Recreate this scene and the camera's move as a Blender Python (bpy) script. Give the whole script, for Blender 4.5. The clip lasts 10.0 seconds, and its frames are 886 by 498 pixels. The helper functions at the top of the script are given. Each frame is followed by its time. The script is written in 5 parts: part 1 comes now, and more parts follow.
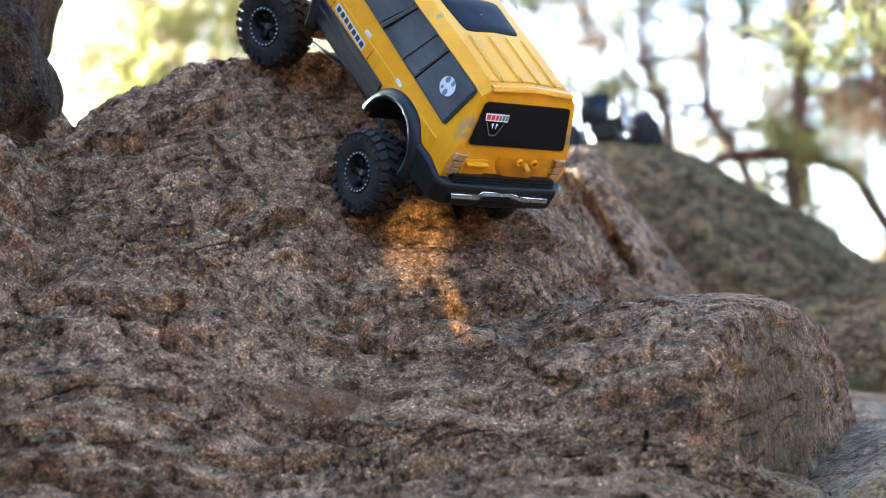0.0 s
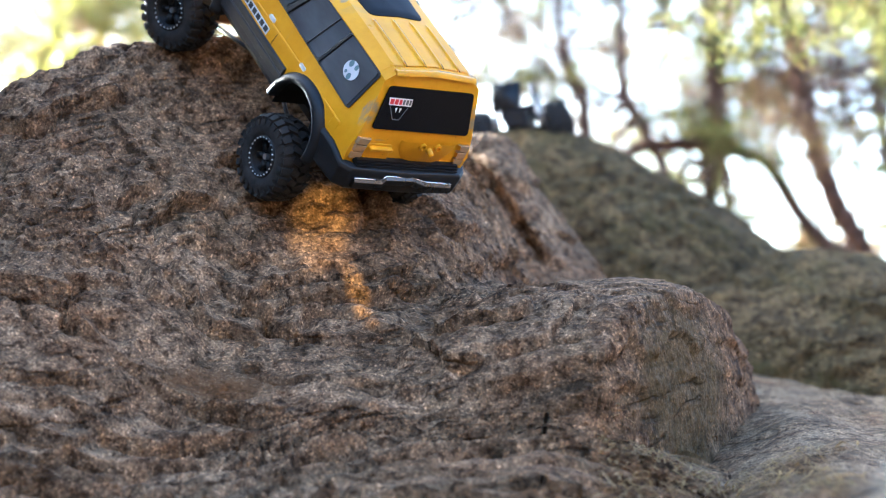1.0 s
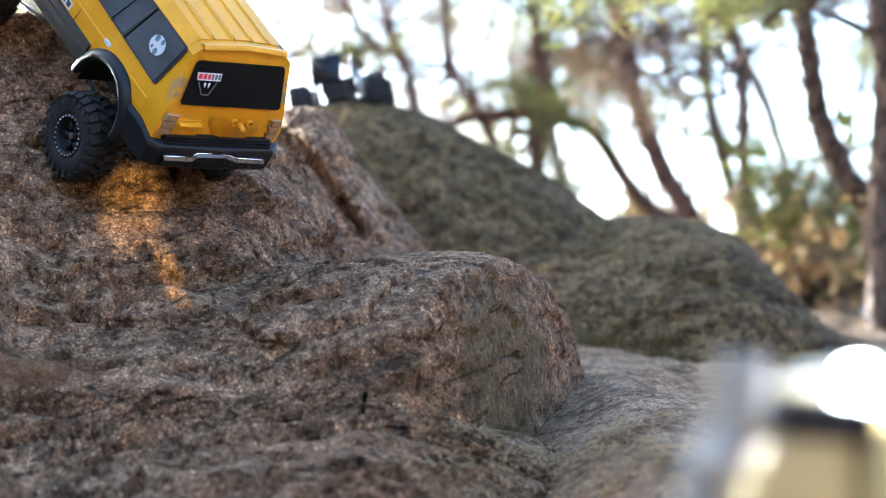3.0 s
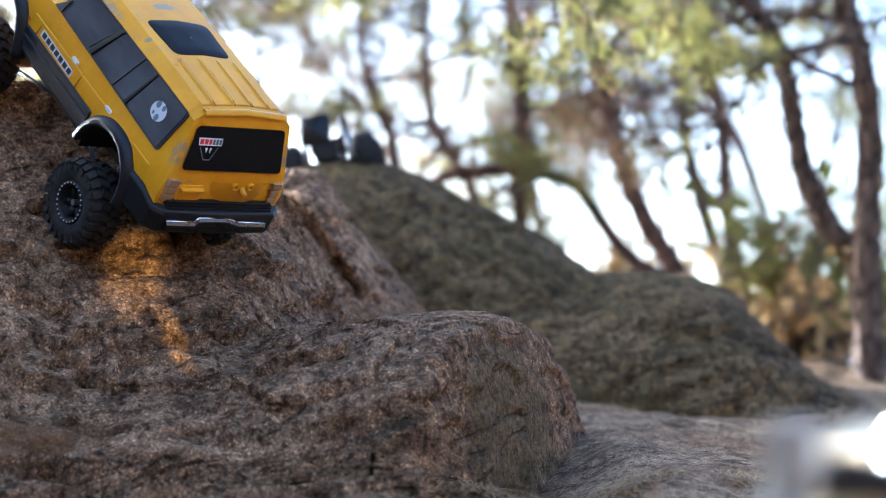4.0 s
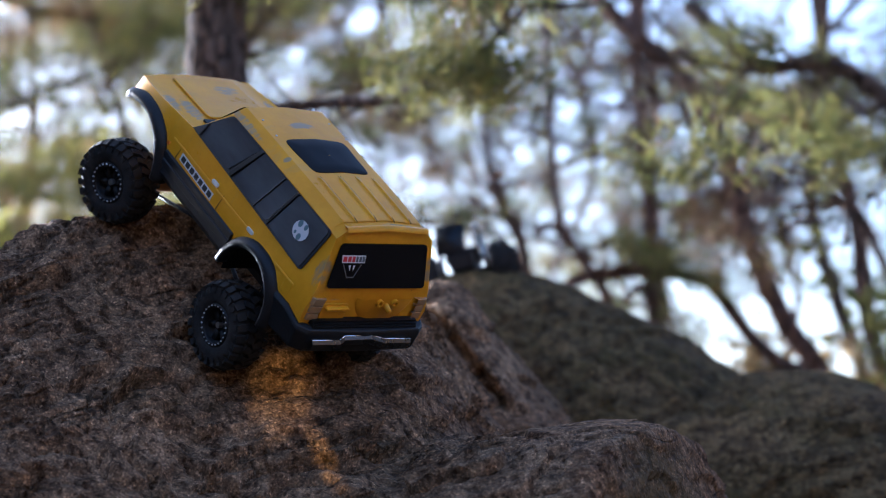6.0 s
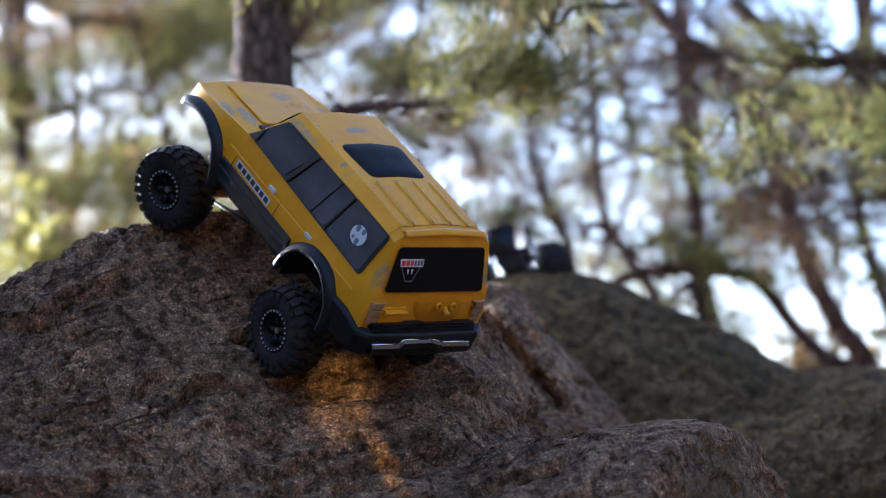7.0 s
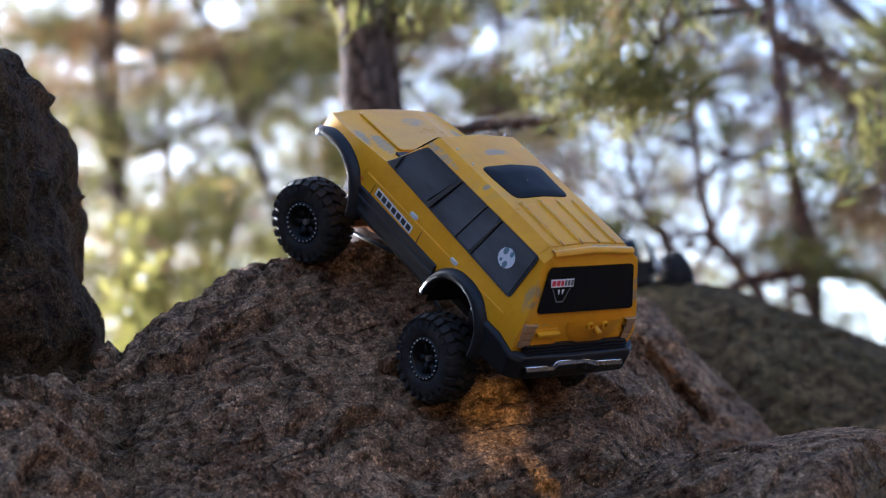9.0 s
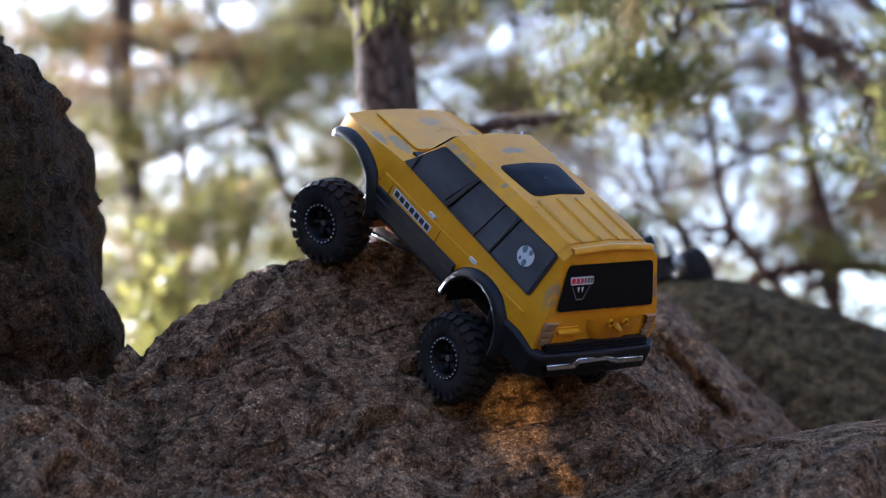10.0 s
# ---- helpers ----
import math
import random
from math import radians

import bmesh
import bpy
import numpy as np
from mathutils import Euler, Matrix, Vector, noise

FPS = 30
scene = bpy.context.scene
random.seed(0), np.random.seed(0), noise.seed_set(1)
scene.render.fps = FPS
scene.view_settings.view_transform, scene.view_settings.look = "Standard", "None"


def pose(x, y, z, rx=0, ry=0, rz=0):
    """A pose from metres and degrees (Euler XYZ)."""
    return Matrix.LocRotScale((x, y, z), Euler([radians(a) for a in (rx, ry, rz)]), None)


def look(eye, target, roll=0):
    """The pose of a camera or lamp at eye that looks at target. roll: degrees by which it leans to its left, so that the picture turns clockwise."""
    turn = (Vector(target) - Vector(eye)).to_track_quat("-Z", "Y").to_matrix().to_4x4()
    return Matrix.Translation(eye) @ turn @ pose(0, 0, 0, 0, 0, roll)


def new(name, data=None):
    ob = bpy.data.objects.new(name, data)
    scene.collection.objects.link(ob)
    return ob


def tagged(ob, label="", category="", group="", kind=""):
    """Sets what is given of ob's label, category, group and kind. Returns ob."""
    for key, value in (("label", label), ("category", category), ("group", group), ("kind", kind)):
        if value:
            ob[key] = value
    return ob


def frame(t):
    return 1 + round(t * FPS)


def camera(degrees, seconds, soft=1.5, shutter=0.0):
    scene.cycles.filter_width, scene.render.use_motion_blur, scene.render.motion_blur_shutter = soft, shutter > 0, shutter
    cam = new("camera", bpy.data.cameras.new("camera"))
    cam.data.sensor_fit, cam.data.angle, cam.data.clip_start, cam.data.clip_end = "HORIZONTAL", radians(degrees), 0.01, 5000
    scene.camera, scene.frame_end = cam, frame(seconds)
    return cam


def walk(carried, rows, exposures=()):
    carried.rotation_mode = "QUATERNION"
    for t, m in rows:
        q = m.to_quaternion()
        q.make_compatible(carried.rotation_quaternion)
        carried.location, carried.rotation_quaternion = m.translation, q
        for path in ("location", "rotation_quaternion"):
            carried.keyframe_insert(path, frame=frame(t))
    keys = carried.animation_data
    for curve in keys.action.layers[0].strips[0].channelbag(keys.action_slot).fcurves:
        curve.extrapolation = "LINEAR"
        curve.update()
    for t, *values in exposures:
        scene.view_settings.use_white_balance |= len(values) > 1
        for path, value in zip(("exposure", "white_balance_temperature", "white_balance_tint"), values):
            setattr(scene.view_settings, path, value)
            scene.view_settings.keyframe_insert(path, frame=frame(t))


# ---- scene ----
cam = camera(21.86, 10.0, soft=1.15)
cam.data.dof.use_dof = True
cam.data.dof.focus_distance = 2.83
cam.data.dof.aperture_fstop = 3.7
cam.data.dof.aperture_blades = 0
PATH = [
    (0, (0.0322, -0.0531, 0.4818), (-0.1103, 1.9388, 0.5910), 7.37),
    (0.5, (0.0529, -0.0532, 0.4732), (-0.0615, 1.9396, 0.5979), 7.44),
    (1, (0.0617, -0.0526, 0.4741), (-0.0164, 1.9427, 0.5858), 7.33),
    (1.5, (0.0698, -0.0465, 0.4809), (0.0033, 1.9488, 0.6000), 7.08),
    (2, (0.0919, -0.0341, 0.4831), (0.0950, 1.9633, 0.5850), 6.36),
    (2.5, (0.0922, -0.0095, 0.4837), (0.1440, 1.9872, 0.5870), 5.92),
    (3.8, (0.0587, 0.0120, 0.4847), (0.1414, 2.0075, 0.5904), 5.23),
    (4, (0.0509, -0.0126, 0.4868), (0.1351, 1.9798, 0.6398), 4.73),
    (4.5, (0.0473, -0.0040, 0.4921), (0.1217, 1.9808, 0.7267), 3.72),
    (5, (0.0354, 0.0167, 0.4980), (0.0585, 2.0020, 0.7388), 3.56),
    (5.5, (0.0281, 0.0169, 0.4982), (0.0193, 2.0029, 0.7345), 3.17),
    (7, (-0.0012, 0.0117, 0.5016), (-0.0628, 1.9971, 0.7341), 2.08),
    (7.5, (-0.0244, 0.0190, 0.5043), (-0.0955, 2.0045, 0.7338), 1.42),
    (8, (-0.0500, 0.0237, 0.5094), (-0.1282, 2.0091, 0.7380), 0.73),
    (8.5, (-0.0753, 0.0344, 0.5131), (-0.1848, 2.0171, 0.7516), -0.17),
    (9, (-0.0885, 0.0408, 0.5089), (-0.2170, 2.0212, 0.7567), -0.77),
    (9.5, (-0.0910, 0.0439, 0.5101), (-0.2354, 2.0231, 0.7587), -1.17),
    (10, (-0.0905, 0.0463, 0.5118), (-0.2342, 2.0259, 0.7578), -1.54),
]
EXPOSURE = [(0, 3.5, 5000, 5), (2.7, 3.4, 4980, 5), (3.8, 3.05, 4980, 9), (4.5, 2.42, 4970, 13), (5.5, 1.8, 4720, 15), (8, 2.05, 4900, 15), (10, 2.0, 4930, 15)]
walk(cam, [(t, look(eye, target, roll)) for t, eye, target, roll in PATH], EXPOSURE)

# ---- light: bright sky beyond the pines, low sun ahead and to the left ----
SUN_AZ, SUN_EL = -48.0, 15.0          # degrees clockwise from +y, and up
world = bpy.data.worlds.new("sky")
scene.world = world
world.use_nodes = True
wn = world.node_tree.nodes
sky = wn.new("ShaderNodeTexSky")
sky.sky_type = 'NISHITA'
sky.sun_disc = False
sky.sun_elevation = radians(SUN_EL)
sky.sun_rotation = radians(SUN_AZ)
sky.air_density, sky.dust_density, sky.ozone_density = 0.85, 3.2, 0.5
world.node_tree.links.new(sky.outputs[0], wn["Background"].inputs[0])
wn["Background"].inputs[1].default_value = 0.15

sun = bpy.data.lights.new("sun", 'SUN')
sun.energy, sun.angle, sun.color = 5.0, radians(0.6), (1.0, 0.93, 0.82)
sun_ob = new("sun", sun)
az, el = radians(SUN_AZ), radians(SUN_EL)
sun_dir = Vector((math.sin(az) * math.cos(el), math.cos(az) * math.cos(el), math.sin(el)))
sun_ob.matrix_world = look(sun_dir * 20, (0, 0, 0))


# ---- materials ----
def material(name, rough=0.6, metal=0.0, base=(0.5, 0.5, 0.5), spec=0.5, coat=0.0):
    m = bpy.data.materials.new(name)
    m.use_nodes = True
    b = m.node_tree.nodes["Principled BSDF"]
    b.inputs["Base Color"].default_value = (*base, 1)
    b.inputs["Roughness"].default_value = rough
    b.inputs["Metallic"].default_value = metal
    b.inputs["Specular IOR Level"].default_value = spec
    b.inputs["Coat Weight"].default_value = coat
    b.inputs["Coat Roughness"].default_value = 0.12
    return m


class Nodes:
    """Short hand for building node materials."""

    def __init__(self, m):
        self.t = m.node_tree
        self.b = self.t.nodes["Principled BSDF"]
        co = self.t.nodes.new("ShaderNodeTexCoord")
        self.obj = co.outputs["Object"]

    def link(self, a, b):
        self.t.links.new(a, b)

    def scaled(self, s, offset=(0, 0, 0), turn=(0, 0, 0)):
        n = self.t.nodes.new("ShaderNodeMapping")
        n.inputs["Scale"].default_value = s
        n.inputs["Location"].default_value = offset
        n.inputs["Rotation"].default_value = turn
        self.link(self.obj, n.inputs[0])
        return n.outputs[0]

    def slanted(self, s, turn):
        """Turned first, then scaled."""
        n = self.t.nodes.new("ShaderNodeMapping")
        n.vector_type = 'TEXTURE'
        n.inputs["Scale"].default_value = tuple(1 / v for v in s)
        n.inputs["Rotation"].default_value = turn
        self.link(self.obj, n.inputs[0])
        return n.outputs[0]

    def noise(self, scale, detail=6, rough=0.6, vec=None, warp=0.0):
        n = self.t.nodes.new("ShaderNodeTexNoise")
        n.inputs["Scale"].default_value = scale
        n.inputs["Detail"].default_value = detail
        n.inputs["Roughness"].default_value = rough
        n.inputs["Distortion"].default_value = warp
        self.link(vec or self.obj, n.inputs["Vector"])
        return n.outputs["Fac"]

    def voronoi(self, scale, vec=None, feature='F1'):
        n = self.t.nodes.new("ShaderNodeTexVoronoi")
        n.feature = feature
        n.inputs["Scale"].default_value = scale
        self.link(vec or self.obj, n.inputs["Vector"])
        return n.outputs["Color"] if feature == 'F1' else n.outputs["Distance"]

    def ramp(self, fac, stops):
        n = self.t.nodes.new("ShaderNodeValToRGB")
        el = n.color_ramp.elements
        for i, (p, c) in enumerate(stops):
            e = el[i] if i < 2 else el.new(p)
            e.position = p
            e.color = (*c, 1) if len(c) == 3 else c
        self.link(fac, n.inputs[0])
        return n.outputs[0]

    def grey(self, fac, lo, hi, a=0.0, b=1.0):
        n = self.t.nodes.new("ShaderNodeMapRange")
        for k, v in enumerate((lo, hi, a, b)):
            n.inputs[1 + k].default_value = v
        self.link(fac, n.inputs[0])
        return n.outputs[0]

    def mix(self, fac, a, b, mode='MIX'):
        n = self.t.nodes.new("ShaderNodeMix")
        n.data_type, n.blend_type = 'RGBA', mode
        for v, s in ((fac, n.inputs[0]), (a, n.inputs[6]), (b, n.inputs[7])):
            if isinstance(v, (int, float)):
                s.default_value = v
            elif isinstance(v, tuple):
                s.default_value = (*v, 1)
            else:
                self.link(v, s)
        return n.outputs[2]

    def math(self, op, a, b=0.0):
        n = self.t.nodes.new("ShaderNodeMath")
        n.operation = op
        for v, s in ((a, n.inputs[0]), (b, n.inputs[1])):
            if isinstance(v, (int, float)):
                s.default_value = v
            else:
                self.link(v, s)
        return n.outputs[0]

    def bump(self, height, dist, strength=1.0, under=None):
        n = self.t.nodes.new("ShaderNodeBump")
        n.inputs["Strength"].default_value = strength
        n.inputs["Distance"].default_value = dist
        self.link(height, n.inputs["Height"])
        if under:
            self.link(under, n.inputs["Normal"])
        return n.outputs[0]

    def color(self, c):
        self.link(c, self.b.inputs["Base Color"])

    def rough(self, c):
        self.link(c, self.b.inputs["Roughness"])

    def normal(self, c):
        self.link(c, self.b.inputs["Normal"])

    def random(self):
        return self.t.nodes.new("ShaderNodeObjectInfo").outputs["Random"]

    def island(self):
        return self.t.nodes.new("ShaderNodeNewGeometry").outputs["Random Per Island"]


def granite(name, dark, light, warm, moss, moss_amount, grain=1.0, stains=()):
    """Weathered coarse granite: crystals, crumbled pits, slanting dark seams, stains, lichen and moss."""
    m = material(name, rough=0.9, spec=0.07)
    n = Nodes(m)
    bed = n.slanted((1.0, 1.0, 4.0), (0.0, -0.34, 0.0))
    big = n.noise(4.0, 5, 0.65)
    mid = n.noise(30.0, 4, 0.65)
    strata = n.noise(8.0, 4, 0.55, bed)
    c = n.ramp(mid, [(0.28, dark), (0.60, light)])
    c = n.mix(n.grey(big, 0.42, 0.66, 0.0, 0.65), c, n.ramp(strata, [(0.32, dark), (0.62, warm)]))
    # seams: thin broken lines along the bedding
    line = n.math('ABSOLUTE', n.math('SUBTRACT', n.noise(4.5, 3, 0.5, bed), 0.5))
    line = n.math('MAXIMUM', n.grey(line, 0.0, 0.03, 0.55, 0.0), n.math('MULTIPLY', n.grey(strata, 0.40, 0.32), 0.6))
    line = n.math('MULTIPLY', line, n.grey(n.noise(7.0, 3, 0.6), 0.46, 0.60))
    # crystals, speckle between them, pits and crumbled hollows
    cell = n.voronoi(330.0 * grain)
    sep = n.t.nodes.new("ShaderNodeSeparateColor")
    n.link(cell, sep.inputs[0])
    c = n.mix(1.0, c, n.ramp(sep.outputs[0], [(0.0, (0.72, 0.70, 0.68)), (0.5, (0.95, 0.94, 0.92)), (0.90, (1.1, 1.08, 1.05)), (1.0, (2.0, 1.92, 1.8))]), 'MULTIPLY')
    speck = n.noise(300.0 * grain, 1, 0.6)
    c = n.mix(1.0, c, n.ramp(speck, [(0.36, (0.62, 0.59, 0.57)), (0.48, (0.94, 0.92, 0.90)), (0.60, (1.15, 1.12, 1.08)), (0.72, (2.1, 2.0, 1.85))]), 'MULTIPLY')
    pit = n.noise(85.0 * grain, 3, 0.6)
    c = n.mix(1.0, c, n.ramp(pit, [(0.37, (0.36, 0.32, 0.29)), (0.47, (0.95, 0.94, 0.93)), (0.68, (1.3, 1.26, 1.2))]), 'MULTIPLY')
    crumb = n.noise(24.0, 4, 0.6, warp=0.4)
    c = n.mix(1.0, c, n.ramp(crumb, [(0.34, (0.55, 0.50, 0.46)), (0.48, (0.97, 0.96, 0.95)), (0.66, (1.15, 1.13, 1.1))]), 'MULTIPLY')
    mo = n.math('MULTIPLY', n.grey(n.noise(5.0, 5, 0.7, n.scaled((1, 1, 1), (3.1, 7.7, 1.3))), 0.45, 0.66), moss_amount)
    mo = n.math('MULTIPLY', mo, n.grey(n.noise(60.0, 4, 0.7), 0.35, 0.6))
    c = n.mix(mo, c, moss)
    # patches of brown lichen
    for centre, size, tone in stains:
        mp = n.t.nodes.new("ShaderNodeMapping")
        mp.vector_type = 'TEXTURE'
        mp.inputs["Location"].default_value = centre
        mp.inputs["Scale"].default_value = size
        n.link(n.obj, mp.inputs[0])
        ln = n.t.nodes.new("ShaderNodeVectorMath")
        ln.operation = 'LENGTH'
        n.link(mp.outputs[0], ln.inputs[0])
        near = n.math('ADD', n.grey(ln.outputs["Value"], 1.0, 0.3, 0.0, 0.62), n.math('MULTIPLY', n.noise(26.0, 5, 0.7), 0.62))
        c = n.mix(n.grey(near, 0.52, 0.80, 0.0, 0.72), c, n.mix(n.grey(n.noise(120.0, 4, 0.7), 0.35, 0.65), tuple(v * 0.45 for v in tone), tone))
    c = n.mix(line, c, tuple(v * 0.30 for v in dark))
    n.color(c)
    n.rough(n.grey(sep.outputs[1], 0.0, 1.0, 0.7, 1.0))
    b = n.bump(mid, 0.005, 1.0)
    b = n.bump(strata, 0.009, 1.0, b)
    b = n.bump(n.grey(line, 0.0, 1.0, 1.0, 0.0), 0.006, 1.0, b)
    b = n.bump(crumb, 0.005, 1.0, b)
    b = n.bump(pit, 0.0030, 1.0, b)
    b = n.bump(speck, 0.0007, 1.0, b)
    n.normal(b)
    return m


M_ROCK = granite("granite_boulder", (0.0343, 0.0224, 0.0125), (0.2680, 0.1780, 0.1060), (0.1850, 0.0970, 0.0460), (0.0343, 0.0264, 0.0079), 0.40,
                 stains=(((0.27, 2.78, 0.50), (0.17, 0.32, 0.17), (0.098, 0.068, 0.026)), ((0.10, 2.60, 0.42), (0.09, 0.08, 0.06), (0.15, 0.062, 0.018)), ((-0.30, 2.62, 0.42), (0.20, 0.07, 0.05), (0.13, 0.06, 0.022))))
M_ROCK_FAR = granite("granite_lichen", (0.0429, 0.0296, 0.0140), (0.1326, 0.0936, 0.0437), (0.1092, 0.0702, 0.0289), (0.0468, 0.0367, 0.0098), 0.8, 0.6)
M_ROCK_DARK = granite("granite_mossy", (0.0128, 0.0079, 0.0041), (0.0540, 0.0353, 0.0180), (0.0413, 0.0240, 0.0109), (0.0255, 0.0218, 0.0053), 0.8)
M_GROUND = granite("stony_ground", (0.0945, 0.0665, 0.0406), (0.2800, 0.2065, 0.1295), (0.2100, 0.1120, 0.0525), (0.0630, 0.0504, 0.0189), 0.3, 1.4)


def bark_material(name, dark, light, scale=1.0):
    m = material(name, rough=0.9, spec=0.2)
    n = Nodes(m)
    plates = n.voronoi(26.0 * scale, n.scaled((1.0, 1.0, 0.32)), 'DISTANCE_TO_EDGE')
    grain = n.noise(70.0 * scale, 6, 0.7, n.scaled((1.0, 1.0, 0.3)))
    c = n.ramp(grain, [(0.3, dark), (0.7, light)])
    c = n.mix(n.grey(plates, 0.0, 0.10), tuple(v * 0.35 for v in dark), c)
    n.color(c)
    b = n.bump(n.grey(plates, 0.0, 0.14), 0.012, 1.0)
    n.normal(n.bump(grain, 0.006, 1.0, b))
    return m


M_BARK = bark_material("pine_bark_grey", (0.06, 0.040, 0.028), (0.24, 0.165, 0.115), 1.7)
M_BARK_RED = bark_material("pine_bark_red", (0.085, 0.045, 0.03), (0.30, 0.175, 0.12), 1.4)


def needle_material(name, a, b):
    m = material(name, rough=0.55, spec=0.35)
    n = Nodes(m)
    n.color(n.ramp(n.island(), [(0.0, a), (1.0, b)]))
    n.b.inputs["Subsurface Weight"].default_value = 0.0
    t = n.t.nodes.new("ShaderNodeBsdfTranslucent")
    n.link(n.ramp(n.island(), [(0.0, a), (1.0, b)]), t.inputs[0])
    mix = n.t.nodes.new("ShaderNodeMixShader")
    mix.inputs[0].default_value = 0.62
    out = n.t.nodes["Material Output"]
    n.link(n.b.outputs[0], mix.inputs[1])
    n.link(t.outputs[0], mix.inputs[2])
    n.link(mix.outputs[0], out.inputs[0])
    return m


M_NEEDLE = needle_material("pine_needles", (0.085, 0.10, 0.025), (0.30, 0.26, 0.075))
M_NEEDLE_DRY = needle_material("dry_needles", (0.15, 0.085, 0.033), (0.29, 0.185, 0.085))
M_LEAF_DRY = needle_material("dry_leaves", (0.25, 0.145, 0.055), (0.46, 0.32, 0.14))
M_LEAF_OLIVE = needle_material("olive_leaves", (0.16, 0.15, 0.035), (0.38, 0.34, 0.09))


# ---- numeric noise for the rock forms ----
def lattice(ix, iy, iz, seed):
    h = (ix * 374761393 + iy * 668265263 + iz * 2147483647 + seed * 974634777) & 0xFFFFFFFF
    h = ((h ^ (h >> 13)) * 1274126177) & 0xFFFFFFFF
    return ((h ^ (h >> 16)) & 0xFFFF) / 32767.5 - 1.0


def vnoise(p, seed):
    """Smooth value noise at the rows of p, from -1 to 1."""
    i = np.floor(p).astype(np.int64)
    fr = p - i
    u = fr * fr * fr * (fr * (fr * 6 - 15) + 10)
    out = 0.0
    for dx in (0, 1):
        for dy in (0, 1):
            for dz in (0, 1):
                w = (u[:, 0] if dx else 1 - u[:, 0]) * (u[:, 1] if dy else 1 - u[:, 1]) * (u[:, 2] if dz else 1 - u[:, 2])
                out = out + w * lattice(i[:, 0] + dx, i[:, 1] + dy, i[:, 2] + dz, seed)
    return out


def fbm(p, freq, octaves=4, gain=0.5, seed=1):
    out, amp = 0.0, 1.0
    for k in range(octaves):
        out = out + amp * vnoise(p * freq * 2.03 ** k + 17.3 * k, seed + k)
        amp *= gain
    return out


def smoothstep(a, b, x):
    t = np.clip((x - a) / (b - a), 0, 1)
    return t * t * (3 - 2 * t)


def smax(a, b, k):
    h = np.clip(0.5 + 0.5 * (a - b) / k, 0, 1)
    return b + (a - b) * h + k * h * (1 - h)


def soft_profile(x, xs, zs, w=0.03):
    """A polyline rounded by averaging over a width w."""
    return sum(np.interp(x + d * w, xs, zs) for d in (-1, -0.5, 0, 0.5, 1)) / 5


def mesh_object(name, verts, faces, mat, parent=None, smooth=True):
    me = bpy.data.meshes.new(name)
    me.from_pydata([tuple(v) for v in verts], [], [tuple(q) for q in faces])
    me.materials.append(mat)
    if smooth:
        me.shade_smooth()
    ob = new(name, me)
    if parent:
        ob.parent = parent
    return ob


def grid_faces(nu, nv):
    q = (np.arange(nu - 1)[:, None] * nv + np.arange(nv - 1)[None, :]).ravel()
    return np.stack([q, q + nv, q + nv + 1, q + 1], 1)


def rock_relief(p, seed, amp=1.0, tilt=(-0.35, 0.0)):
    """Relief of weathered granite: lumps, pits, crumbled grains and bedding ledges."""
    lump = fbm(p, 5.0, 3, 0.5, seed) * 0.014
    warp = fbm(p, 6.0, 3, 0.5, seed + 40)
    pits = -np.abs(fbm(p, 17.0, 3, 0.6, seed + 20)) * 0.012 + fbm(p, 62.0, 3, 0.65, seed + 25) * 0.0036
    w = p[:, 2] * 17 + p[:, 0] * 17 * tilt[0] - p[:, 1] * 17 * tilt[1] + warp * 1.1
    fr = w - np.floor(w)
    broken = smoothstep(-0.25, 0.25, fbm(p * np.array([1.0, 1.0, 2.5]), 5.0, 3, 0.5, seed + 60))
    ledge = (np.minimum((1 - fr) * 1.1, fr * 14) - 0.5) * 0.030 * broken
    w2 = p[:, 2] * 41 + p[:, 0] * 41 * tilt[0] * 1.4 - p[:, 1] * 41 * tilt[1] + warp * 2.4 + fbm(p, 22.0, 2, 0.5, seed + 70) * 0.5
    f2 = w2 - np.floor(w2)
    seam = -np.exp(-(np.minimum(f2, 1 - f2) / 0.08) ** 2) * 0.010 * smoothstep(-0.3, 0.3, fbm(p, 7.0, 2, 0.5, seed + 80))
    return amp * (lump + pits + ledge + seam)


def ground_height(x, y):
    """The stony slope that rises away from the camera, lower on the left, falling off behind the hill's brow."""
    z = 0.42 + 0.09 * (np.minimum(y, 9.0) - 2.3) - 0.16 * np.maximum(y - 9.0, 0)
    z = z - 0.26 * smoothstep(0.46, 0.05, x) * smoothstep(3.8, 2.8, y)
    hill = 0.85 * np.maximum(-1.6 - y, 0)      # unseen banks behind the camera and on its left, added to block sky light
    left = 1.2 * np.maximum(-1.9 - x, 0) * smoothstep(4.6, 2.6, y)
    right = 0.9 * np.maximum(x - 2.3, 0) * smoothstep(6.5, 4.5, y)      # and another unseen one on its right, added likewise
    z = z - 0.10 * smoothstep(2.2, 1.2, y) + np.maximum(np.maximum(np.minimum(hill, 6.0), np.minimum(left, 3.2)), np.minimum(right, 3.0))
    # the low hump on which the near truck stands
    return np.maximum(z, 0.332 - 0.30 * np.maximum(np.hypot((x - 0.53) / 0.34, (y - 1.10) / 0.22) - 1.0, 0))


